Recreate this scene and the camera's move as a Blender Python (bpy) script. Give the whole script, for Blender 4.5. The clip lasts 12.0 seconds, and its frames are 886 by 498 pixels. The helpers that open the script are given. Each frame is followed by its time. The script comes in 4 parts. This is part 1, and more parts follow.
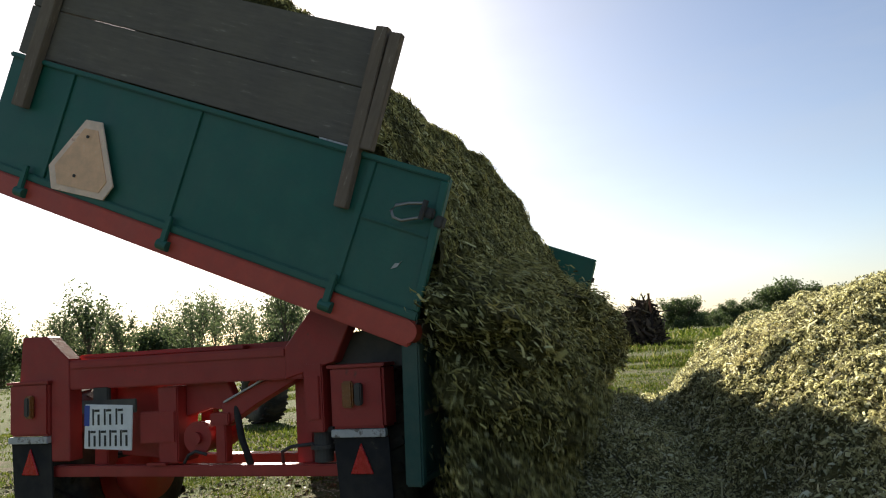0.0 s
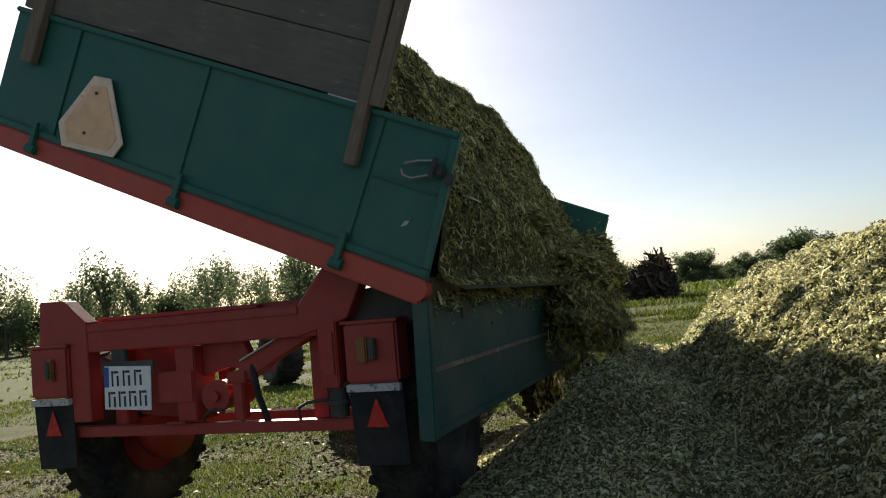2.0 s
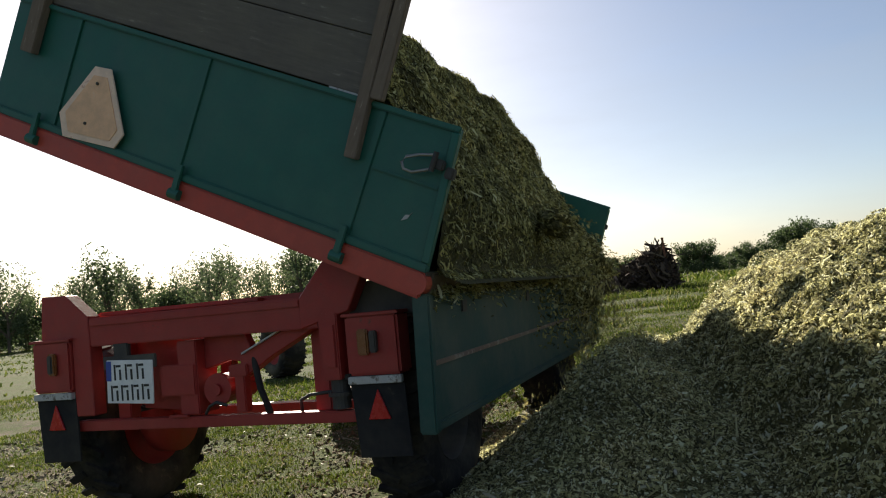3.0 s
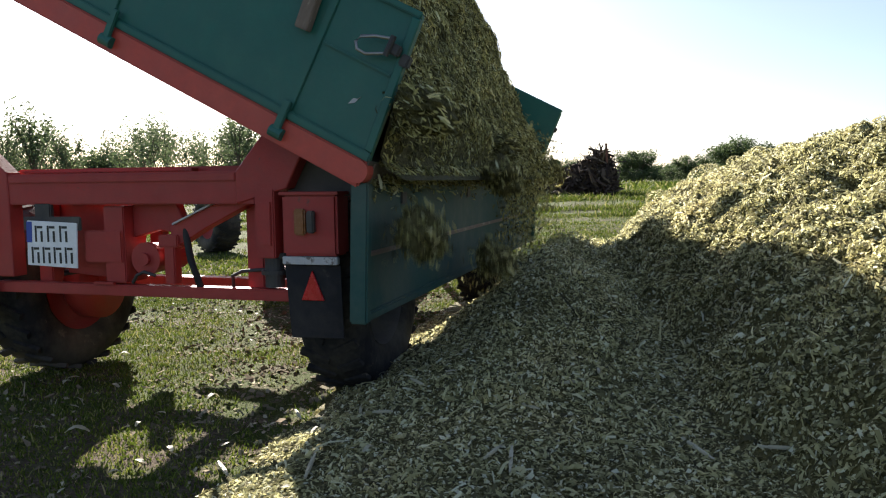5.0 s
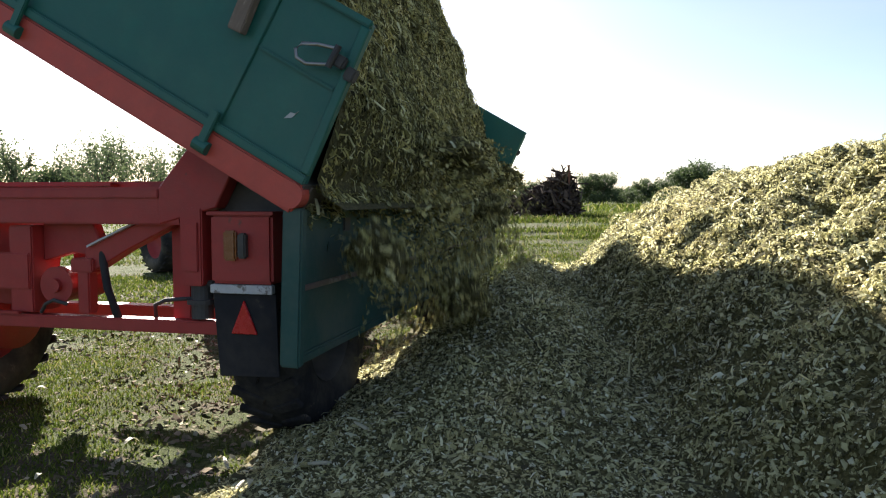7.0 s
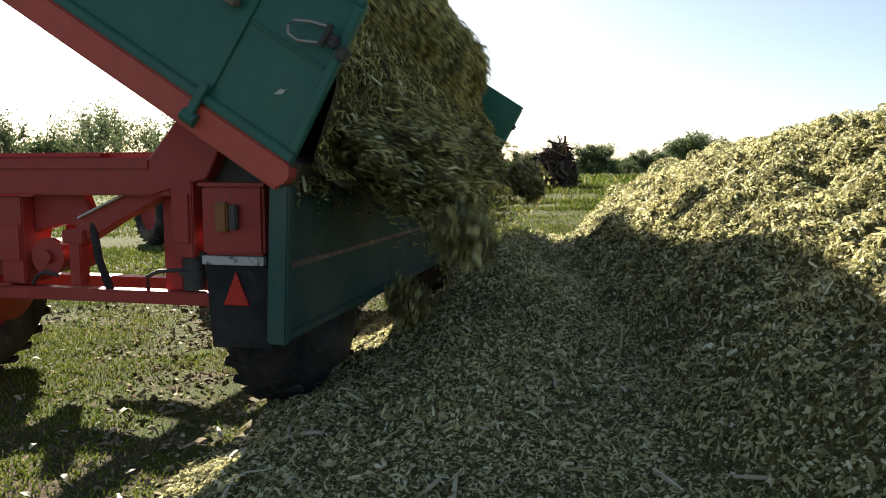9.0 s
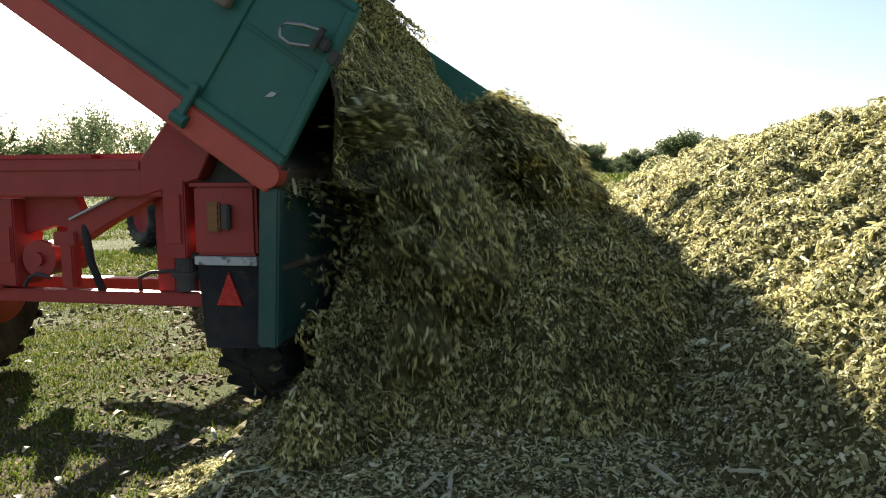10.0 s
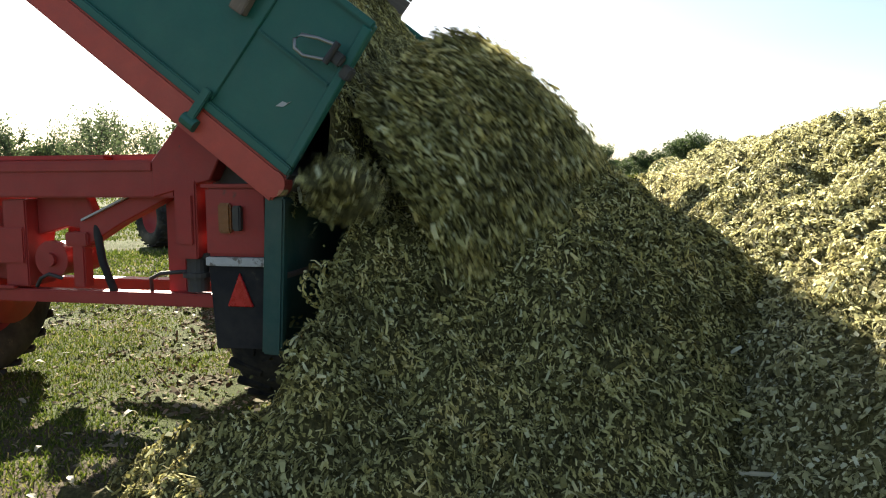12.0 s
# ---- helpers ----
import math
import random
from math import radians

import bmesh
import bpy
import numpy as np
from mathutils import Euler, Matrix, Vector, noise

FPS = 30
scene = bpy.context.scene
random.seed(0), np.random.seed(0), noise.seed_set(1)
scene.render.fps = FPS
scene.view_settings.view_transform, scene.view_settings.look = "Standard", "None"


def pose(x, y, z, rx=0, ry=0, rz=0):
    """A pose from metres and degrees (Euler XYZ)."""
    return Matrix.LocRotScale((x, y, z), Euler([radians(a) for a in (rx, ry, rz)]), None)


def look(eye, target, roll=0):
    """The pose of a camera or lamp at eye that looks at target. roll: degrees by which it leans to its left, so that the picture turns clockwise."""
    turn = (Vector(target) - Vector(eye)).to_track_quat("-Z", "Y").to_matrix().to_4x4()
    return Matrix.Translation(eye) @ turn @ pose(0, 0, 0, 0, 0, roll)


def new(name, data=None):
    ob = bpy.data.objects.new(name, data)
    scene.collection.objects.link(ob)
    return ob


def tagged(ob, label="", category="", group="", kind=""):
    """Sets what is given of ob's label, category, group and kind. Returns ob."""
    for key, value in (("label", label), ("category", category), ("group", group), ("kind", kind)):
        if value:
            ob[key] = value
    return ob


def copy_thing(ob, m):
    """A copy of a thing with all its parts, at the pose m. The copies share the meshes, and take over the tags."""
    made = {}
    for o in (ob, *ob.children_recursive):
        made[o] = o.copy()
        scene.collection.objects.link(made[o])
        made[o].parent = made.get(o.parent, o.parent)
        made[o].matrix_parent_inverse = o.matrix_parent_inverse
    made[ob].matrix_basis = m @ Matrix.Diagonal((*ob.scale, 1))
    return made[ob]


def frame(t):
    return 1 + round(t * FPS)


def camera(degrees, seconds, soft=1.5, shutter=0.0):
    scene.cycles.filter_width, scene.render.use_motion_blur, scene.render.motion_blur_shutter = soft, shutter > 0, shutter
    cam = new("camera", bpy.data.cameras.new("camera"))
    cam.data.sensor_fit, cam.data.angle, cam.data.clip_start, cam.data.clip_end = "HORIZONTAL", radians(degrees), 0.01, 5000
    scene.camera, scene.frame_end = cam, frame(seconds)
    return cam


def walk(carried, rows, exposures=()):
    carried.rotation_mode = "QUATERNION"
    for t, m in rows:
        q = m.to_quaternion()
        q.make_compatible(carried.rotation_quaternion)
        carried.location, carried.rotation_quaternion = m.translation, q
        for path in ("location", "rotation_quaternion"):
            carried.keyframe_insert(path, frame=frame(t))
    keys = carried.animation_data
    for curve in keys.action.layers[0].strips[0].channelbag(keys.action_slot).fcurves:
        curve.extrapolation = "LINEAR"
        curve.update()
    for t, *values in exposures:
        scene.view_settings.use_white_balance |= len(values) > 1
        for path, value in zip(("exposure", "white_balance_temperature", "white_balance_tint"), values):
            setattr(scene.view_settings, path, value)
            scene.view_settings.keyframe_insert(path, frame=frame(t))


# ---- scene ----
cam = camera(60.5, 12.0, 1.1, 0.25)
METRES, EYE, TILT, LEAN, TURN = 8.0, 1.5, 0.0, 0.0, 0.0
PATH = [
    (0, (2.517, -3.218, 1.128), (1.881, -1.337, 1.366), -3.6),
    (0.5, (2.511, -3.215, 1.125), (1.865, -1.332, 1.318), -3.5),
    (1, (2.522, -3.214, 1.116), (1.872, -1.33, 1.284), -3.6),
    (1.5, (2.513, -3.205, 1.113), (1.85, -1.325, 1.279), -4.2),
    (2, (2.521, -3.206, 1.101), (1.845, -1.329, 1.237), -5.0),
    (2.5, (2.519, -3.203, 1.104), (1.848, -1.323, 1.229), -5.3),
    (3, (2.525, -3.208, 1.099), (1.844, -1.331, 1.215), -5.4),
    (3.5, (2.52, -3.209, 1.086), (1.885, -1.312, 1.099), -5.2),
    (3.7, (2.516, -3.203, 1.089), (1.912, -1.298, 1.005), -4.0),
    (5.5, (2.472, -3.054, 1.085), (1.932, -1.137, 0.903), -0.5),
    (6, (2.448, -2.877, 1.074), (1.948, -0.942, 1.001), -0.1),
    (6.5, (2.434, -2.812, 1.1), (2.0, -0.861, 1.021), 0.2),
    (7, (2.448, -2.79, 1.09), (1.997, -0.846, 0.962), 0.0),
    (9, (2.464, -2.78, 1.089), (2.023, -0.84, 0.886), -0.0),
    (9.5, (2.462, -2.781, 1.083), (2.028, -0.841, 0.868), -0.6),
    (10, (2.465, -2.781, 1.08), (2.041, -0.837, 0.878), -0.5),
    (10.5, (2.458, -2.781, 1.083), (2.038, -0.836, 0.876), -0.4),
    (11, (2.451, -2.783, 1.084), (2.01, -0.844, 0.873), -0.7),
    (11.5, (2.449, -2.783, 1.082), (2.004, -0.844, 0.876), -0.4),
    (12, (2.452, -2.786, 1.082), (2.01, -0.845, 0.883), -0.4),
]
walk(cam, [(t, look(eye, target, roll)) for t, eye, target, roll in PATH],
     exposures=[(0.0, 1.4, 6550, 11), (2.5, 1.1, 6500, 11), (3.7, 1.25, 6400, 11), (5.5, 1.9, 6050, 18), (7.2, 1.9, 6100, 17), (9.0, 1.75, 6600, 11), (10.5, 2.05, 6550, 11), (12.0, 2.05, 6550, 11)])

# ---- light ----
SUN_AZ, SUN_EL = -35.5, 27.0      # degrees from +y towards +x, and above the horizon
world = bpy.data.worlds.new("sky")
scene.world = world
world.use_nodes = True
wn = world.node_tree.nodes
sky = wn.new("ShaderNodeTexSky")
sky.sky_type, sky.sun_disc = "NISHITA", False
sky.sun_elevation, sky.sun_rotation = radians(SUN_EL), radians(SUN_AZ)
sky.air_density, sky.dust_density, sky.ozone_density, sky.altitude = 0.85, 1.1, 1.3, 100
# thin high cloud over the whole sky
place, wisps, veil = wn.new("ShaderNodeTexCoord"), wn.new("ShaderNodeTexNoise"), wn.new("ShaderNodeMapRange")
stretch, cloud = wn.new("ShaderNodeMapping"), wn.new("ShaderNodeMix")
stretch.inputs["Scale"].default_value = (1.0, 1.6, 4.5)
wisps.inputs["Scale"].default_value, wisps.inputs["Detail"].default_value, wisps.inputs["Roughness"].default_value = 1.7, 7.0, 0.62
for k, v in zip((1, 2, 3, 4), (0.38, 0.75, 0.0, 0.30)):
    veil.inputs[k].default_value = v
cloud.data_type = "RGBA"
cloud.inputs[7].default_value = (5.0, 5.2, 5.4, 1)
for a, b in ((place.outputs["Generated"], stretch.inputs[0]), (stretch.outputs[0], wisps.inputs["Vector"]), (wisps.outputs["Fac"], veil.inputs[0]),
             (veil.outputs[0], cloud.inputs[0]), (sky.outputs[0], cloud.inputs[6]), (cloud.outputs[2], wn["Background"].inputs[0])):
    world.node_tree.links.new(a, b)
wn["Background"].inputs[1].default_value = 0.050
sun = new("sun", bpy.data.lights.new("sun", "SUN"))
sun.data.energy, sun.data.angle, sun.data.color = 5.0, radians(0.6), (1.0, 0.91, 0.74)
ca, sa, ce, se = math.cos(radians(SUN_AZ)), math.sin(radians(SUN_AZ)), math.cos(radians(SUN_EL)), math.sin(radians(SUN_EL))
sun.matrix_world = look((sa * ce * 60, ca * ce * 60, se * 60), (0, 0, 0))


# ---- materials ----
def material(name, rough=0.6, metal=0.0):
    m = bpy.data.materials.new(name)
    m.use_nodes = True
    b = m.node_tree.nodes["Principled BSDF"]
    b.inputs["Roughness"].default_value, b.inputs["Metallic"].default_value = rough, metal
    b.inputs["Specular IOR Level"].default_value = 0.5 if rough < 0.62 else 0.15
    return m, m.node_tree.nodes, m.node_tree.links, b


def ramp(nodes, stops):
    r = nodes.new("ShaderNodeValToRGB")
    while len(r.color_ramp.elements) < len(stops):
        r.color_ramp.elements.new(0.5)
    for e, (p, c) in zip(r.color_ramp.elements, stops):
        e.position, e.color = p, (*c, 1)
    return r


def noise_node(nodes, links, scale, detail=5.0, rough=0.6, coord="Object", stretch=(1, 1, 1)):
    tc, mp, n = nodes.new("ShaderNodeTexCoord"), nodes.new("ShaderNodeMapping"), nodes.new("ShaderNodeTexNoise")
    mp.inputs["Scale"].default_value = stretch
    n.inputs["Scale"].default_value, n.inputs["Detail"].default_value, n.inputs["Roughness"].default_value = scale, detail, rough
    links.new(tc.outputs[coord], mp.inputs[0])
    links.new(mp.outputs[0], n.inputs["Vector"])
    return n


def bump(nodes, links, b, source, strength, distance):
    k = nodes.new("ShaderNodeBump")
    k.inputs["Strength"].default_value, k.inputs["Distance"].default_value = strength, distance
    links.new(source, k.inputs["Height"])
    links.new(k.outputs[0], b.inputs["Normal"])


def worn(name, base, wear, rough=0.5, amount=0.62, scale=9.0, metal=0.0, stretch=(1, 1, 1), dust=(0.30, 0.26, 0.18), dusty=0.35):
    """A painted or plain surface with chipped wear and a veil of dust."""
    m, nodes, links, b = material(name, rough, metal)
    big = noise_node(nodes, links, scale, 8.0, 0.68, stretch=stretch)
    fine = noise_node(nodes, links, scale * 9, 4.0, 0.6, stretch=stretch)
    r = ramp(nodes, [(0.0, tuple(c * 0.72 for c in base)), (amount - 0.2, base), (amount, tuple(min(1, c * 1.18) for c in base)), (amount + 0.07, wear)])
    links.new(big.outputs["Fac"], r.inputs[0])
    soft = noise_node(nodes, links, 2.3, 5.0, 0.7)
    veil = ramp(nodes, [(0.40, (0, 0, 0)), (0.85, (dusty, dusty, dusty))])
    links.new(soft.outputs["Fac"], veil.inputs[0])
    mix = nodes.new("ShaderNodeMix")
    mix.data_type = "RGBA"
    links.new(veil.outputs[0], mix.inputs[0])
    links.new(r.outputs[0], mix.inputs[6])
    mix.inputs[7].default_value = (*dust, 1)
    links.new(mix.outputs[2], b.inputs["Base Color"])
    rr = nodes.new("ShaderNodeMapRange")
    rr.inputs[3].default_value, rr.inputs[4].default_value = rough - 0.12, min(1, rough + 0.25)
    links.new(big.outputs["Fac"], rr.inputs[0])
    links.new(rr.outputs[0], b.inputs["Roughness"])
    bump(nodes, links, b, fine.outputs["Fac"], 0.25, 0.004)
    return m


def island(name, stops, rough=0.7, through_light=0.0, patch=None, deep=0.0):
    """Small loose pieces: each one its own tint, in wide uneven patches."""
    m, nodes, links, b = material(name, rough)
    geo = nodes.new("ShaderNodeNewGeometry")
    r = ramp(nodes, stops)
    links.new(geo.outputs["Random Per Island"], r.inputs[0])
    big = noise_node(nodes, links, 1.6 if patch is None else patch, 4.0, 0.6)
    shade = ramp(nodes, [(0.3, (0.72 - deep, 0.74 - deep, 0.70 - deep)), (0.52, (0.95, 0.98 + 0.1 * deep, 0.9)), (0.7, (1.12 + 0.4 * deep, 1.08 + 0.35 * deep, 1.0))])
    links.new(big.outputs["Fac"], shade.inputs[0])
    mul = nodes.new("ShaderNodeMix")
    mul.data_type, mul.blend_type = "RGBA", "MULTIPLY"
    mul.inputs[0].default_value = 1.0
    links.new(r.outputs[0], mul.inputs[6])
    links.new(shade.outputs[0], mul.inputs[7])
    links.new(mul.outputs[2], b.inputs["Base Color"])
    if through_light:
        t, add = nodes.new("ShaderNodeBsdfTranslucent"), nodes.new("ShaderNodeMixShader")
        add.inputs[0].default_value = through_light
        links.new(mul.outputs[2], t.inputs[0])
        links.new(b.outputs[0], add.inputs[1])
        links.new(t.outputs[0], add.inputs[2])
        links.new(add.outputs[0], nodes["Material Output"].inputs[0])
    return m


RED = worn("red_paint", (0.31, 0.024, 0.019), (0.12, 0.045, 0.03), 0.5, 0.64, 9.0, dusty=0.13)
RED_CLEAN = worn("red_sill_paint", (0.47, 0.060, 0.036), (0.20, 0.07, 0.04), 0.45, 0.68, 8.0, dusty=0.12)
GREEN = worn("green_paint", (0.007, 0.105, 0.076), (0.09, 0.10, 0.07), 0.45, 0.72, 5.0, dusty=0.12)
GREEN_DUSTY = worn("dusty_green_paint", (0.012, 0.062, 0.050), (0.07, 0.07, 0.055), 0.6, 0.66, 6.0, dust=(0.16, 0.15, 0.11), dusty=0.55)
BOARD = worn("weathered_board", (0.13, 0.115, 0.10), (0.28, 0.25, 0.21), 0.8, 0.62, 6.0, stretch=(1, 1, 9), dusty=0.3)
BATTEN = worn("batten_wood", (0.17, 0.13, 0.10), (0.33, 0.27, 0.21), 0.8, 0.6, 10.0, stretch=(6, 6, 1), dusty=0.25)
# real scuffing on the open sill; painted highlight on the drop side's crease
SCUFFED_LIT = worn("scuffed_red_and_lit_crease", (0.16, 0.11, 0.095), (0.34, 0.31, 0.27), 0.5, 0.55, 12.0, metal=0.3, dusty=0.6)
STEEL = worn("bare_steel", (0.30, 0.29, 0.27), (0.16, 0.08, 0.04), 0.4, 0.62, 14.0, metal=0.8)
DARK = worn("dark_steel", (0.035, 0.033, 0.032), (0.10, 0.06, 0.04), 0.6, 0.66, 9.0)
RUBBER = worn("rubber", (0.022, 0.022, 0.024), (0.09, 0.08, 0.06), 0.75, 0.66, 8.0, dusty=0.2)
TYRE = worn("tyre_rubber", (0.020, 0.020, 0.021), (0.12, 0.10, 0.07), 0.8, 0.62, 10.0, dusty=0.45)
# the tape's white, also used for painted bright edges on strut and rear wall
STRIP = worn("white_tape_and_lit_edges", (0.42, 0.42, 0.41), (0.16, 0.14, 0.12), 0.5, 0.55, 20.0)
PLATE = worn("plate_white", (0.80, 0.80, 0.79), (0.62, 0.60, 0.55), 0.35, 0.70, 9.0, dusty=0.15)
INK = worn("black_ink", (0.015, 0.015, 0.015), (0.05, 0.05, 0.05), 0.4, 0.8, 20.0, dusty=0.05)
BLUE = worn("plate_blue", (0.03, 0.07, 0.35), (0.10, 0.12, 0.30), 0.4, 0.75, 20.0, dusty=0.1)
REFLECTOR = worn("red_reflector", (0.50, 0.012, 0.012), (0.25, 0.02, 0.02), 0.2, 0.75, 30.0, dusty=0.1)
AMBER = worn("amber_lens", (0.22, 0.07, 0.012), (0.10, 0.05, 0.02), 0.2, 0.75, 30.0, dusty=0.15)
PEACH = worn("faded_orange", (0.78, 0.46, 0.27), (0.85, 0.60, 0.42), 0.5, 0.62, 12.0, dusty=0.15)
PALE_RIM = worn("faded_red_border", (0.80, 0.58, 0.44), (0.70, 0.40, 0.28), 0.5, 0.62, 12.0, dusty=0.15)
BARK = worn("bark", (0.10, 0.075, 0.055), (0.18, 0.15, 0.12), 0.9, 0.6, 5.0, stretch=(4, 4, 1))
RUST = worn("rusty_post", (0.16, 0.07, 0.045), (0.09, 0.05, 0.04), 0.8, 0.6, 12.0)
SILAGE_STOPS = [(0.0, (0.05, 0.043, 0.026)), (0.24, (0.19, 0.168, 0.085)), (0.48, (0.42, 0.375, 0.19)), (0.70, (0.65, 0.58, 0.32)), (0.87, (0.80, 0.73, 0.47)), (1.0, (0.90, 0.86, 0.72))]
SILAGE = island("chopped_maize", [(p, (0.03 + r * 1.02, 0.03 + g * 1.06, 0.02 + b * 1.06)) for p, (r, g, b) in SILAGE_STOPS], 0.85, 0.52)
FRESH_CHOP = island("fresh_chopped_maize", [(p, (r * 0.82, g * 0.80, b * 0.63)) for p, (r, g, b) in SILAGE_STOPS], 0.8, 0.30, 5.0, 0.40)
GRASS = island("grass_blades", [(0.0, (0.045, 0.072, 0.011)), (0.5, (0.10, 0.14, 0.02)), (0.85, (0.17, 0.195, 0.035)), (1.0, (0.36, 0.31, 0.15))], 0.65, 0.35, 0.5)
HUSK = island("dry_husks", [(0.0, (0.36, 0.33, 0.22)), (0.7, (0.52, 0.48, 0.35)), (1.0, (0.62, 0.59, 0.50))], 0.6, 0.2)
LEAF_GREY = island("willow_leaves", [(0.0, (0.065, 0.095, 0.045)), (0.6, (0.11, 0.145, 0.07)), (1.0, (0.18, 0.21, 0.11))], 0.6, 0.45, 0.3)
LEAF_DARK = island("oak_leaves", [(0.0, (0.045, 0.070, 0.028)), (0.6, (0.075, 0.11, 0.042)), (1.0, (0.12, 0.155, 0.065))], 0.6, 0.4, 0.2)
DIRT = island("soil_crumbs", [(0.0, (0.14, 0.11, 0.075)), (0.6, (0.26, 0.21, 0.145)), (1.0, (0.44, 0.39, 0.28))], 0.95)
BRUSH = island("dead_brush", [(0.0, (0.035, 0.025, 0.022)), (0.6, (0.075, 0.052, 0.042)), (1.0, (0.16, 0.12, 0.09))], 0.9)


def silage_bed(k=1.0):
    """The packed mass beneath the loose chop; k darkens it as painted shade in the gaps."""
    m, nodes, links, b = material("packed_maize_gap_shade", 0.8)
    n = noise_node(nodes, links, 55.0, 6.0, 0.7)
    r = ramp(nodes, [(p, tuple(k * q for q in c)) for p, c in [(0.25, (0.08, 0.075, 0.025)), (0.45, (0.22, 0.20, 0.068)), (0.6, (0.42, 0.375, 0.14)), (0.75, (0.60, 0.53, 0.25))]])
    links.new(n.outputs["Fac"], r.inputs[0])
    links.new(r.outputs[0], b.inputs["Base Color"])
    bump(nodes, links, b, n.outputs["Fac"], 0.9, 0.03)
    return m


def soil():
    """Trodden meadow: grass, bare dirt and straw in uneven patches."""
    m, nodes, links, b = material("meadow", 0.95)
    big, mid, fine = noise_node(nodes, links, 0.55, 6.0, 0.65), noise_node(nodes, links, 4.0, 6.0, 0.7), noise_node(nodes, links, 60.0, 5.0, 0.7)
    grass = ramp(nodes, [(0.3, (0.032, 0.045, 0.010)), (0.55, (0.068, 0.092, 0.018)), (0.75, (0.12, 0.135, 0.036))])
    dirt = ramp(nodes, [(0.3, (0.055, 0.042, 0.028)), (0.55, (0.12, 0.092, 0.062)), (0.75, (0.24, 0.195, 0.135))])
    links.new(fine.outputs["Fac"], grass.inputs[0])
    links.new(fine.outputs["Fac"], dirt.inputs[0])
    add = nodes.new("ShaderNodeMath")
    add.operation = "ADD"
    links.new(big.outputs["Fac"], add.inputs[0])
    links.new(mid.outputs["Fac"], add.inputs[1])
    mask = ramp(nodes, [(0.47, (0, 0, 0)), (0.57, (1, 1, 1))])
    geo, length, near = nodes.new("ShaderNodeNewGeometry"), nodes.new("ShaderNodeVectorMath"), nodes.new("ShaderNodeMapRange")
    length.operation = "LENGTH"
    links.new(geo.outputs["Position"], length.inputs[0])
    links.new(length.outputs["Value"], near.inputs[0])
    for k, v in zip((1, 2, 3, 4), (6.0, 14.0, 1.0, 0.50)):
        near.inputs[k].default_value = v
    worn_away = nodes.new("ShaderNodeMath")
    worn_away.operation = "MULTIPLY"
    half = nodes.new("ShaderNodeMath")
    half.operation = "MULTIPLY"
    half.inputs[1].default_value = 0.5
    links.new(add.outputs[0], half.inputs[0])
    links.new(half.outputs[0], mask.inputs[0])
    mix = nodes.new("ShaderNodeMix")
    mix.data_type = "RGBA"
    links.new(mask.outputs[0], worn_away.inputs[0])
    links.new(near.outputs[0], worn_away.inputs[1])
    links.new(worn_away.outputs[0], mix.inputs[0])
    links.new(grass.outputs[0], mix.inputs[6])
    links.new(dirt.outputs[0], mix.inputs[7])
    links.new(mix.outputs[2], b.inputs["Base Color"])
    bump(nodes, links, b, fine.outputs["Fac"], 0.7, 0.04)
    return m


# both beds far below 1: shade between the chips put into their colour
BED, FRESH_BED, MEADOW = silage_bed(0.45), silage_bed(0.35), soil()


# ---- builders ----
def part(name, source, mat, parent=None, label="", smooth=False):
    """Link a bmesh or mesh as one object under a thing or part."""
    if isinstance(source, bmesh.types.BMesh):
        bmesh.ops.recalc_face_normals(source, faces=source.faces)
        mesh = bpy.data.meshes.new(name)
        source.to_mesh(mesh)
        source.free()
    else:
        mesh = source
    if smooth:
        mesh.shade_smooth()
    if not mesh.materials:
        mesh.materials.append(mat)
    ob = new(name, mesh)
    ob.parent = parent
    return tagged(ob, label)


def box(x0, x1, y0, y1, z0, z1, bevel=0.006, turn=None):
    bm = bmesh.new()
    bmesh.ops.create_cube(bm, size=1)
    bmesh.ops.scale(bm, vec=(x1 - x0, y1 - y0, z1 - z0), verts=bm.verts)
    if bevel:
        bmesh.ops.bevel(bm, geom=bm.edges[:], offset=min(bevel, 0.3 * min(x1 - x0, y1 - y0, z1 - z0)), segments=2, affect="EDGES")
    if turn is not None:
        bmesh.ops.transform(bm, matrix=turn, verts=bm.verts)
    bmesh.ops.translate(bm, vec=((x0 + x1) / 2, (y0 + y1) / 2, (z0 + z1) / 2), verts=bm.verts)
    return bm


def slab(points, y0, y1, bevel=0.005):
    """A plate with the outline points (x, z), from y0 to y1."""
    bm = bmesh.new()
    f = bm.faces.new([bm.verts.new((x, y0, z)) for x, z in points])
    r = bmesh.ops.extrude_face_region(bm, geom=[f])
    bmesh.ops.translate(bm, vec=(0, y1 - y0, 0), verts=[v for v in r["geom"] if isinstance(v, bmesh.types.BMVert)])
    if bevel:
        bmesh.ops.bevel(bm, geom=bm.edges[:], offset=bevel, segments=1, affect="EDGES")
    return bm


def rod(p, q, radius, sides=14, radius2=None):
    bm = bmesh.new()
    p, q = Vector(p), Vector(q)
    bmesh.ops.create_cone(bm, cap_ends=True, segments=sides, radius1=radius, radius2=radius if radius2 is None else radius2, depth=(q - p).length)
    bmesh.ops.transform(bm, matrix=Matrix.Translation((p + q) / 2) @ (q - p).to_track_quat("Z", "Y").to_matrix().to_4x4(), verts=bm.verts)
    return bm


def join(*parts):
    """Several pieces of one part in one bmesh."""
    out = bmesh.new()
    for bm in parts:
        mesh = bpy.data.meshes.new("piece")
        bm.to_mesh(mesh)
        bm.free()
        out.from_mesh(mesh)
        bpy.data.meshes.remove(mesh)
    return out


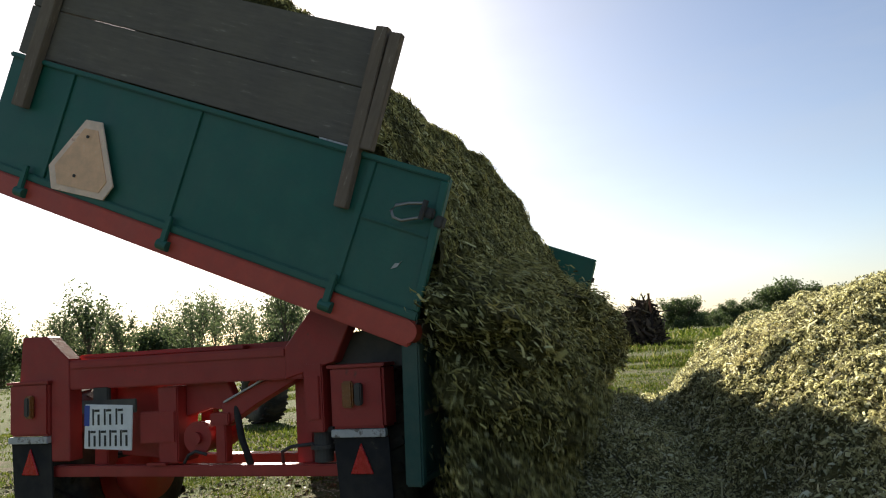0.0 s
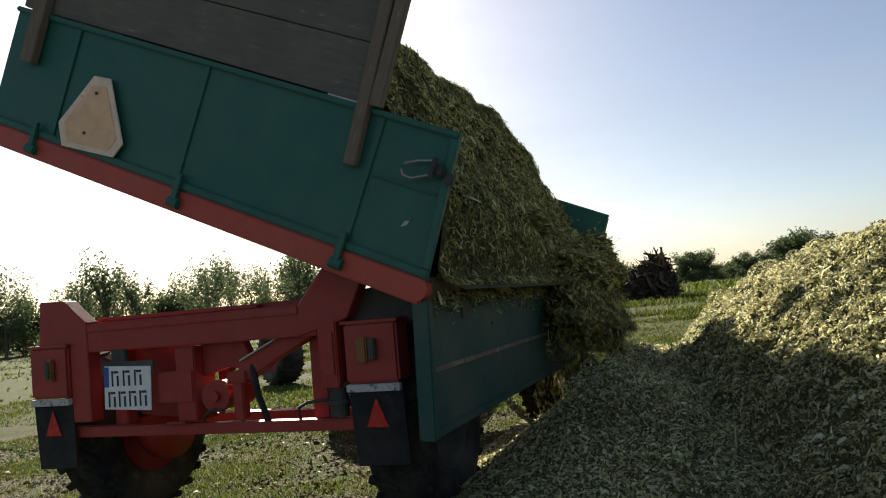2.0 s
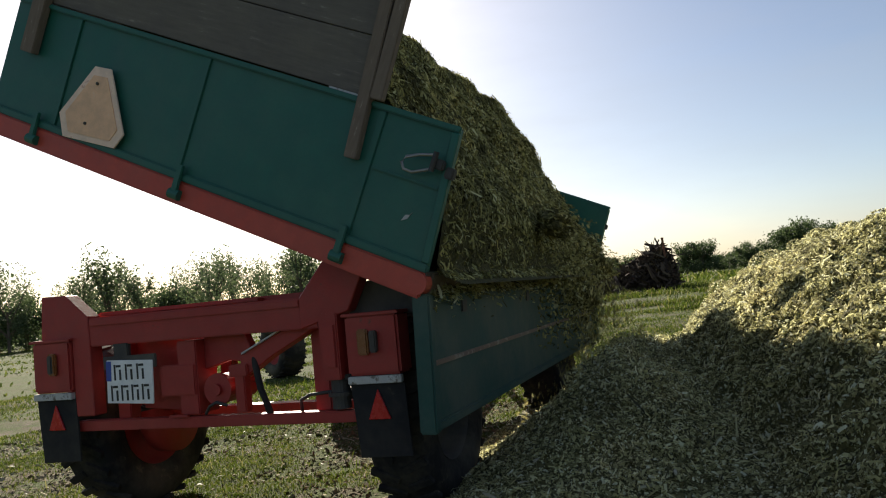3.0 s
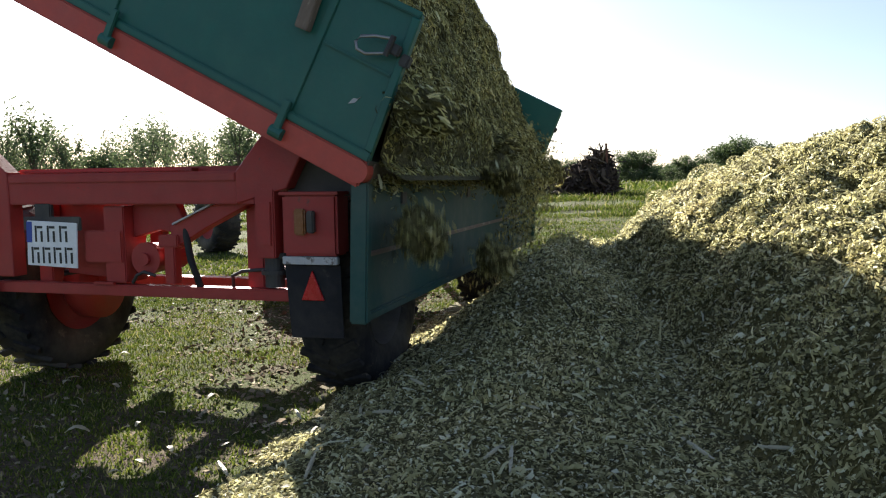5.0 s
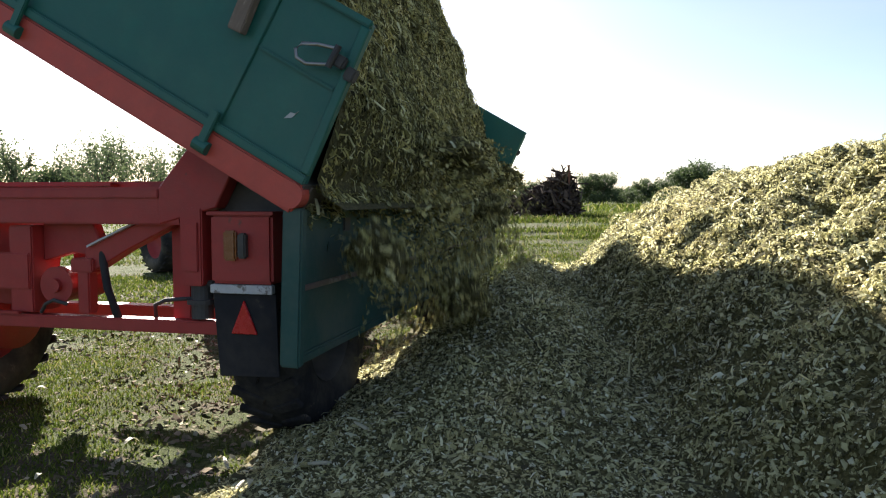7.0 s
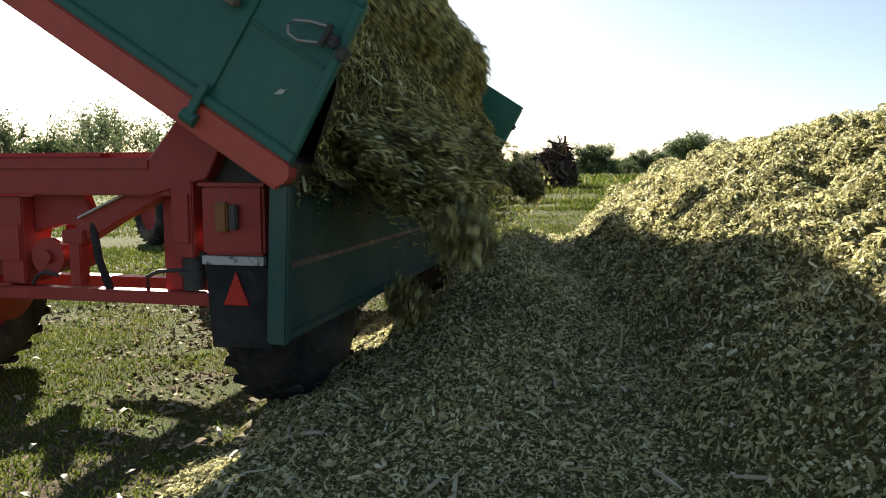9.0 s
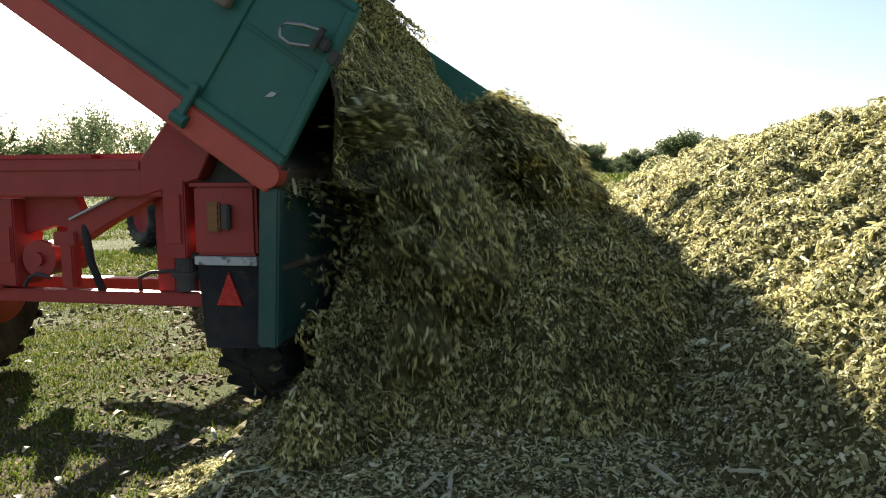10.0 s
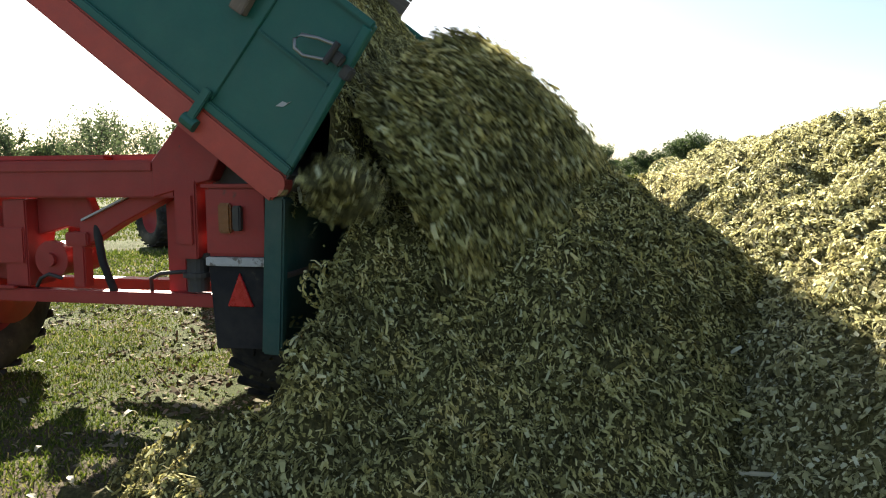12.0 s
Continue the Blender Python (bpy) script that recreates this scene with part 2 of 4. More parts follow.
def tube(name, points, radius, mat, parent, label=""):
    """A bent pipe or hose through the points."""
    bm = bmesh.new()
    rings = []
    pts = [Vector(p) for p in points]
    for i, p in enumerate(pts):
        way = (pts[min(i + 1, len(pts) - 1)] - pts[max(i - 1, 0)]).normalized()
        m = Matrix.Translation(p) @ way.to_track_quat("Z", "Y").to_matrix().to_4x4()
        rings.append([bm.verts.new(m @ Vector((radius * math.cos(a), radius * math.sin(a), 0))) for a in [k * math.tau / 10 for k in range(10)]])
    for a, b in zip(rings, rings[1:]):
        for k in range(10):
            bm.faces.new((a[k], a[(k + 1) % 10], b[(k + 1) % 10], b[k]))
    return part(name, bm, mat, parent, label, True)


def spin(profile, axis, centre, sides=40):
    """A body of revolution about x: profile of (x, radius)."""
    bm = bmesh.new()
    rings = [[bm.verts.new(Vector(centre) + Vector((x, r * math.cos(a), r * math.sin(a)))) for a in [k * math.tau / sides for k in range(sides)]] for x, r in profile]
    for a, b in zip(rings, rings[1:]):
        for k in range(sides):
            bm.faces.new((a[k], a[(k + 1) % sides], b[(k + 1) % sides], b[k]))
    return bm


def mesh_from(name, verts, faces, mat, smooth=False):
    mesh = bpy.data.meshes.new(name)
    mesh.from_pydata(verts.tolist() if hasattr(verts, "tolist") else verts, [], faces.tolist() if hasattr(faces, "tolist") else faces)
    mesh.materials.append(mat)
    if smooth:
        mesh.shade_smooth()
    return mesh


RNG = np.random.default_rng(7)


def flakes(places, normals, length, width, lift=0.5, flow=None):
    """Bent chips of chopped plant lying on a surface: two quads each."""
    n = len(places)
    tilt = normals + RNG.normal(0, lift, (n, 3))
    tilt /= np.linalg.norm(tilt, axis=1)[:, None]
    along = np.cross(tilt, RNG.normal(0, 1, (n, 3)) if flow is None else np.cross(flow, tilt) + RNG.normal(0, 0.45, (n, 3)))
    along /= np.linalg.norm(along, axis=1)[:, None]
    side = np.cross(tilt, along)
    ln = (length * RNG.lognormal(0, 0.45, n))[:, None] * 0.5
    wd = (width * RNG.lognormal(0, 0.4, n))[:, None] * 0.5
    up = tilt * ln * RNG.uniform(0.0, 0.5, (n, 1))
    base = places + normals * (ln * 0.25)
    taper = RNG.uniform(0.4, 1.0, (n, 1))
    v = np.stack([base - along * ln - side * wd * taper, base - along * ln + side * wd * taper, base + up - side * wd, base + up + side * wd,
                  base + along * ln - side * wd * taper, base + along * ln + side * wd * taper], 1).reshape(-1, 3)
    k = np.arange(n)[:, None] * 6
    f = np.concatenate([k + [[0, 1, 3, 2]], k + [[2, 3, 5, 4]]], 0)
    return v, f


def fbm(x, y, scale, octaves=4, seed=0.0):
    """Smooth fractal noise on arrays, about -1 to 1."""
    total, amp = np.zeros_like(x), 1.0
    for o in range(octaves):
        a = 1.7 * o + seed
        total += amp * np.sin(x * scale * 1.3 + 2.1 * np.sin(y * scale * 0.9 + a) + a * 3.1) * np.cos(y * scale * 1.1 + 1.8 * np.sin(x * scale * 0.8 - a) + a * 1.3)
        scale, amp = scale * 2.03, amp * 0.52
    return total / 1.6


def smooth(e0, e1, v):
    t = np.clip((v - e0) / (e1 - e0), 0, 1)
    return t * t * (3 - 2 * t)


# ---- ground and distance ----
def ground_height(x, y):
    rise = 0.62 * smooth(6, 19, y + 0.25 * x) * smooth(-14, -3, x - 0.05 * y)
    far = 1.1 * smooth(60, 400, np.hypot(x, y))
    near = 1 - smooth(10, 25, np.hypot(x, y))
    return rise + far + near * (0.025 * fbm(x, y, 1.1) + 0.012 * fbm(x, y, 4.3)) - 0.01


def make_ground():
    """One sheet to the horizon, fine near the trailer and coarse far off."""
    steps = np.concatenate([np.linspace(0, 9, 110), 9 * 1.16 ** np.arange(1, 40)])
    axis = np.concatenate([-steps[:0:-1], steps])
    gx, gy = np.meshgrid(axis, axis + 1.0)
    verts = np.stack([gx, gy, ground_height(gx, gy)], -1).reshape(-1, 3)
    n = len(axis)
    i, j = np.meshgrid(np.arange(n - 1), np.arange(n - 1))
    a = (j * n + i).ravel()
    ob = new("ground", mesh_from("ground", verts, np.stack([a, a + 1, a + n + 1, a + n], 1), MEADOW, True))
    return tagged(ob, "trodden meadow of grass, bare dirt and straw", "ground", kind="structure")


make_ground()


# heights of the heaps of chopped maize, above z = 0
def old_heap(x, y):
    toe = 1.72 + 0.82 * smooth(3.2, 0.4, y) + 1.5 * smooth(0.6, -3.2, y)
    s = np.clip(x - toe, 0, None)
    back = smooth(9.2, 6.6, y + 0.12 * fbm(x, y, 1.3))
    h = 1.65 * (1 - np.exp(-s / 1.3)) * back * smooth(-4.0, -2.4, y) * smooth(8.6, 6.4, x + 0.2 * fbm(x, y, 1.1))
    h = h + 0.30 * np.exp(-((x - 4.7) / 0.7) ** 2 - ((y - 1.7) / 0.9) ** 2)
    return h + smooth(0.0, 0.4, h) * (0.07 * fbm(x, y, 2.6, 3) + 0.075 * fbm(x, y, 9.0, 3, 4.0) + 0.035 * np.abs(fbm(x, y, 21.0, 2, 7.0)))


def new_heap(x, y):
    dy = np.where(y < 1.6, 1.6 - y, np.clip(y - 3.6, 0, None))
    dx = np.where(x < 1.75, (1.75 - x) * 1.75, x - 1.75)
    r = np.hypot(dx, dy * 0.62)
    h = 0.50 * np.exp(-(r / 0.78) ** 1.6)
    carpet = 0.07 * smooth(0.98, 1.4, x + 0.2 * fbm(x, y, 2.0)) * smooth(-2.4, -1.2, y) * smooth(8.5, 6.0, y)
    return h + carpet + 0.035 * fbm(x, y, 3.3, 4, 2.0) * smooth(0.02, 0.3, h + carpet)


def heaps(x, y):
    a, b = old_heap(x, y), new_heap(x, y)
    return np.maximum(a, b) + 0.05 * np.exp(-np.abs(a - b) / 0.12) * smooth(0.05, 0.3, np.minimum(a, b))


def fresh_heap(x, y):
    """What comes down at the end, with its lip against the open side."""
    left, right = np.clip(1.5 - x, 0, None), np.clip(x - 1.5, 0, None)
    near, far = np.clip(0.8 - y, 0, None), np.clip(y - 3.5, 0, None)
    h = 1.20 - 0.30 * right - 0.42 * np.clip(right - 1.0, 0, None) - np.hypot(0.9 * left, 0.74 * np.hypot(near, far))
    h = h + 0.08 * fbm(x, y, 2.4, 3, 6.0) + 0.06 * fbm(x, y, 7.0, 3, 1.0) + 0.035 * np.abs(fbm(x, y, 17.0, 2, 5.0))
    # it keeps clear of the hanging side
    return h - 1.6 * smooth(1.40, 1.20, x) * smooth(-0.5, -0.15, y)


def surface_points(height, x0, x1, y0, y1, n, floor=0.02):
    """n even points on a heap, with its normals, where it stands above the floor."""
    x, y = RNG.uniform(x0, x1, n), RNG.uniform(y0, y1, n)
    z = height(x, y)
    e = 0.02
    nx, ny = (height(x + e, y) - z) / e, (height(x, y + e) - z) / e
    normal = np.stack([-nx, -ny, np.ones(n)], 1)
    normal /= np.linalg.norm(normal, axis=1)[:, None]
    keep = (z > floor) & (RNG.uniform(0, 1, n) < np.clip(1.0 / np.maximum(normal[:, 2], 0.4), 0, 2.5) / 2.0)
    return np.stack([x, y, z], 1)[keep], normal[keep]


def heap_mesh(name, height, x0, x1, y0, y1, step, base=-0.06, mat=None):
    ax, ay = np.arange(x0, x1 + step, step), np.arange(y0, y1 + step, step)
    gx, gy = np.meshgrid(ax, ay)
    h = np.maximum(height(gx, gy), base)
    n, m = len(ax), len(ay)
    verts = np.stack([gx, gy, h], -1).reshape(-1, 3)
    i, j = np.meshgrid(np.arange(n - 1), np.arange(m - 1))
    a = (j * n + i).ravel()
    return mesh_from(name, verts, np.stack([a, a + 1, a + n + 1, a + n], 1), mat or BED, True)


def lumps(height, x0, x1, y0, y1, n, size):
    """Clods of chop that stick out of a heap, each a rough ball of flakes."""
    p, nm = surface_points(height, x0, x1, y0, y1, n, 0.15)
    vs, fs, off = [], [], 0
    for c, d in zip(p, nm):
        r = size * RNG.lognormal(0, 0.4)
        k = int(60 * (r / size) ** 2) + 24
        q = RNG.normal(0, 1, (k, 3))
        q /= np.linalg.norm(q, axis=1)[:, None]
        v, f = flakes(c + q * r * np.array([1, 1, 0.75]), q, 0.019, 0.009, 0.5)
        vs.append(v)
        fs.append(f + off)
        off += len(v)
    return np.concatenate(vs), np.concatenate(fs)


def make_heaps():
    def all_heaps(x, y):
        return np.where(heaps(x, y) < 0.015, -0.06, heaps(x, y))
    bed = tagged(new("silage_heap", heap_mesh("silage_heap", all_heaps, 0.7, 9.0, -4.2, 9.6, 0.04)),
                 "heap of yellow-green chopped maize on the meadow", "silage heap")
    for name, n, area, ln, wd in (("near_chop", 270000, (0.8, 4.4, -1.7, 2.6), 0.0175, 0.0092), ("far_chop", 250000, (1.5, 6.0, 1.8, 7.6), 0.018, 0.0095), ("long_chop", 2600, (0.9, 4.6, -2.0, 3.5), 0.055, 0.009)):
        p, nm = surface_points(heaps, *area, n)
        v, f = flakes(p, nm, ln, wd, 0.62)
        tagged(part(name, mesh_from(name, v, f, SILAGE), SILAGE, bed, "loose chopped leaf and stalk"), kind="stuff")
    v, f = lumps(heaps, 1.6, 6.0, -1.5, 7.0, 2400, 0.05)
    tagged(part("clods", mesh_from("clods", v, f, SILAGE), SILAGE, bed, "clods of pressed chop"), kind="stuff")
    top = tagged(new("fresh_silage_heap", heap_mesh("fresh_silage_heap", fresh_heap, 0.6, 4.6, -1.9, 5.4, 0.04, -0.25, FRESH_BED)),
                 "fresh dark olive heap of maize pouring off the trailer", "silage heap")
    p, nm = surface_points(fresh_heap, 0.8, 4.0, -1.3, 3.6, 400000)
    v, f = flakes(p, nm, 0.020, 0.0080, 0.75, nm * np.array([1, 1, 0]) + np.array([0.15, -0.15, -0.5]))
    tagged(part("fresh_chop", mesh_from("fresh_chop", v, f, FRESH_CHOP), FRESH_CHOP, top, "loose chopped leaf and stalk"), kind="stuff")
    v, f = lumps(fresh_heap, 1.2, 3.4, -1.2, 3.5, 200, 0.055)
    tagged(part("fresh_clods", mesh_from("fresh_clods", v, f, FRESH_CHOP), FRESH_CHOP, top, "clods of pressed chop"), kind="stuff")
    return top


FRESH = make_heaps()


# ---- the trailer ----
TUB = (0.8076, 1.4154)     # the axle on which the body tips, in x and z
REAR, FRONT = -0.20, 4.30


def build_wheel(name, label):
    tyre = spin([(-0.12, 0.27), (-0.155, 0.31), (-0.165, 0.40), (-0.15, 0.465), (-0.11, 0.492), (0, 0.50), (0.11, 0.492), (0.15, 0.465), (0.165, 0.40), (0.155, 0.31), (0.12, 0.27)], "x", (0, 0, 0), 48)
    lugs = []
    for k in range(26):
        for s in (-1, 1):
            a = (k + 0.25 * s) * math.tau / 26
            m = Matrix.Rotation(a, 4, "X") @ Matrix.Translation((s * 0.085, 0, 0.494)) @ Matrix.Rotation(s * 0.45, 4, "Z")
            b = box(-0.075, 0.075, -0.022, 0.022, -0.012, 0.014, 0.004)
            bmesh.ops.transform(b, matrix=m, verts=b.verts)
            lugs.append(b)
    ob = part(name, tyre, TYRE, None, "", True)
    tagged(part("tread", join(*lugs), TYRE, ob), kind="stuff")
    part("rim", spin([(-0.13, 0.275), (-0.10, 0.25), (-0.06, 0.23), (-0.03, 0.10), (-0.03, 0.0)], "x", (0, 0, 0), 32), RED, ob, "", True)
    part("rim", spin([(0.13, 0.275), (0.10, 0.25), (0.04, 0.23), (0.02, 0.13), (0.10, 0.10), (0.12, 0.0)], "x", (0, 0, 0), 32), DARK, ob, "", True)
    return tagged(ob, label)


def build_trailer():
    t = tagged(new("tipping_trailer"), "red and green farm trailer tipped sideways, unloading chopped maize", "trailer")
    # rear frame
    part("rear_crossbeam", join(box(-0.72, 0.695, 0.0, 0.10, 0.99, 1.145), box(-0.70, 0.60, -0.012, 0.0, 1.10, 1.135, 0.003)), RED, t)
    part("top_rail", join(box(-0.80, 0.72, 0.16, 0.22, 1.14, 1.172), box(-0.74, 0.30, 0.10, 0.16, 1.15, 1.165, 0.003)), RED, t)
    part("rest_bracket", slab([(-1.05, 1.04), (-1.03, 1.285), (-0.86, 1.28), (-0.71, 1.15), (-0.705, 0.62), (-0.83, 0.62), (-0.83, 1.03)], -0.008, 0.085), RED, t)
    part("rest_bracket", slab([(0.60, 0.99), (0.60, 1.14), (0.80, 1.37), (0.90, 1.37), (0.96, 1.25), (0.86, 1.06)], -0.008, 0.08), RED, t)
    part("rest_bracket", slab([(0.80, 1.18), (0.82, 1.02), (1.18, 1.02), (1.20, 1.10), (0.98, 1.2)], 0.09, 0.13), DARK, t)
    part("corner_post", join(box(0.70, 0.80, -0.016, 0.086, 0.74, 1.06), box(0.715, 0.785, -0.026, -0.016, 0.80, 1.0, 0.003)), RED, t)
    part("underrun_bar", join(box(-0.86, 0.86, 0.02, 0.09, 0.535, 0.59), box(-0.22, -0.10, -0.004, 0.02, 0.594, 0.606, 0.003)), RED, t)
    for x in (-0.48, 0.48):
        part("frame_rail", box(x - 0.04, x + 0.04, 0.10, 4.20, 0.99, 1.09), RED, t)
    for y in (1.3, 2.5, 3.6):
        part("crossmember", box(-0.43, 0.43, y, y + 0.08, 0.95, 1.08), RED, t)
    for y in (0.35, 2.0, 3.9):
        part("bolster", box(-1.08, 1.08, y, y + 0.10, 1.09, 1.17), RED, t)
    # light boxes with tape and mudflaps
    for s in (-1, 1):
        c = 0.98 * s if s > 0 else -0.965
        part("light_box", join(box(c - 0.135, c + 0.135, -0.03, 0.11, 0.755, 1.035, 0.012), box(c - 0.145, c + 0.145, -0.04, 0.115, 1.03, 1.045, 0.003)), RED, t)
        part("tail_light", box(c - 0.035 - 0.03 * s, c + 0.02 - 0.03 * s, -0.055, -0.03, 0.85, 0.97, 0.01), AMBER, t, "small amber lamp")
        part("lamp_guard", box(c + 0.0, c + 0.035, -0.062, -0.03, 0.86, 0.96, 0.006), DARK, t)
        part("reflective_tape", box(c - 0.135, c + 0.135, -0.036, -0.005, 0.717, 0.752, 0.003), STRIP, t, "dirty white tape")
        part("mudflap", slab([(c - 0.135, 0.715), (c + 0.14, 0.715), (c + 0.15, 0.38), (c - 0.11, 0.375)], -0.012, 0.002, 0.002), RUBBER, t, "black rubber mudflap")
        part("reflector_triangle", slab([(c - 0.052, 0.552), (c + 0.062, 0.552), (c + 0.005, 0.69)], -0.024, -0.013, 0.003), REFLECTOR, t, "red triangular reflector")
    # plate with its writing as bars
    turn = Matrix.Rotation(radians(2.5), 4, "Y")
    plate = part("number_plate", box(-0.602, -0.297, -0.012, -0.004, 0.678, 0.905, 0.004, turn), PLATE, t, "white number plate")
    part("country_band", box(-0.600, -0.567, -0.014, -0.0125, 0.80, 0.905, 0, turn), BLUE, plate)
    for x0, z0 in [(-0.548 + 0.075 * k, 0.803) for k in range(3)] + [(-0.575 + 0.068 * k, 0.695) for k in range(4)]:
        part("plate_bar", join(box(x0, x0 + 0.010, -0.0145, -0.0125, z0, z0 + 0.082, 0), box(x0 + 0.014, x0 + 0.046, -0.0145, -0.0125, z0 + 0.068, z0 + 0.080, 0), box(x0 + 0.034, x0 + 0.046, -0.0145, -0.0125, z0, z0 + 0.055, 0)), INK, plate)
    part("plate_holder", join(box(-0.63, -0.28, -0.003, 0.012, 0.86, 0.93), box(-0.56, -0.46, 0.0, 0.03, 0.90, 1.0)), DARK, t)
    # running gear
    for y in (0.62, 3.55):
        part("axle", join(box(-0.80, 0.80, y - 0.05, y + 0.05, 0.46, 0.56), rod((-0.95, y, 0.5), (0.95, y, 0.5), 0.045)), RED, t)
        for s in (-1, 1):
            part("brake_drum", spin([(-0.09, 0.0), (-0.09, 0.17), (-0.05, 0.20), (0.06, 0.20), (0.07, 0.0)], "x", (0.74 * s, y, 0.5), 28), RED, t, "", True)
            leaf = [box(s * 0.62 - 0.035, s * 0.62 + 0.035, y - 0.45 + 0.07 * k, y + 0.45 - 0.07 * k, 0.60 + 0.014 * k, 0.612 + 0.014 * k, 0.002) for k in range(5)]
            part("leaf_spring", join(*leaf), DARK, t)
            for dy in (-0.46, 0.46):
                part("spring_hanger", box(s * 0.62 - 0.045, s * 0.62 + 0.045, y + dy - 0.04, y + dy + 0.04, 0.58, 1.0), RED, t)
            w = build_wheel("wheel", "farm tyre on a red rim")
            w.parent = t
            w.matrix_basis = pose(0.97 * s, y, 0.5, 0, 0, 0 if s > 0 else 180)
    part("gusset", slab([(-0.05, 1.0), (0.20, 1.0), (0.235, 0.92), (0.235, 0.84), (0.10, 0.86), (-0.05, 0.82)], 0.10, 0.16), RED, t)
    part("gusset", slab([(-0.62, 1.0), (-0.05, 1.0), (-0.10, 0.78), (-0.30, 0.60), (-0.55, 0.62)], 0.20, 0.26), RED, t)
    part("tow_eye_plate", join(box(-0.17, -0.05, 0.03, 0.20, 0.60, 0.98), box(-0.28, -0.06, 0.02, 0.04, 0.70, 0.86)), RED, t)
    part("brake_cylinder", join(rod((0.06, 0.06, 0.72), (0.06, 0.30, 0.72), 0.075, 22), rod((0.06, 0.04, 0.72), (0.06, 0.07, 0.72), 0.082, 22), rod((0.06, 0.02, 0.72), (0.06, 0.05, 0.72), 0.03, 12)), RED, t)
    part("brake_lever", join(box(0.165, 0.225, 0.04, 0.10, 0.60, 0.80), box(0.14, 0.25, 0.03, 0.11, 0.78, 0.84)), RED, t)
    part("strut", slab([(0.20, 0.76), (0.20, 0.885), (0.55, 1.03), (0.66, 1.03), (0.66, 1.0), (0.40, 0.875)], 0.05, 0.13), RED, t)
    # sunlight on the strut's upper edge, painted as a thin white strip
    part("strut", slab([(0.225, 0.888), (0.56, 1.038), (0.56, 1.046), (0.225, 0.897)], 0.03, 0.15, 0), STRIP, t, "white strip painted as the strut's sunlit top edge")
    tube("hose", [(0.27, 0.08, 0.90), (0.29, 0.05, 0.83), (0.33, 0.02, 0.72), (0.36, 0.03, 0.62), (0.36, 0.06, 0.56)], 0.017, RUBBER, t, "black rubber hose")
    tube("brake_pipe", [(0.52, 0.08, 0.59), (0.53, 0.06, 0.645), (0.58, 0.06, 0.668), (0.66, 0.06, 0.675), (0.73, 0.06, 0.68)], 0.009, DARK, t)
    tube("brake_pipe", [(-0.02, 0.04, 0.60), (0.02, 0.02, 0.64), (0.07, 0.01, 0.66), (0.12, 0.03, 0.64)], 0.008, DARK, t)
    part("spring_valve", join(rod((0.76, 0.05, 0.60), (0.76, 0.05, 0.75), 0.045, 18), rod((0.76, 0.05, 0.66), (0.76, 0.05, 0.68), 0.062, 18), box(0.69, 0.83, 0.02, 0.09, 0.735, 0.76)), DARK, t)
    part("tipping_ram", join(rod((-0.12, 2.2, 0.9), (-0.32, 2.2, 1.55), 0.085, 20), rod((-0.32, 2.2, 1.55), (-0.46, 2.2, 2.02), 0.06, 20)), STEEL, t)
    part("turntable", join(rod((0, 3.55, 0.66), (0, 3.55, 0.92), 0.36, 32), box(-0.40, 0.40, 3.15, 3.95, 0.60, 0.68)), DARK, t)
    part("drawbar", join(rod((-0.30, 3.9, 0.62), (-0.55, 5.7, 0.60), 0.045), rod((0.30, 3.9, 0.62), (-0.45, 5.7, 0.60), 0.045)), RED, t)
    return t


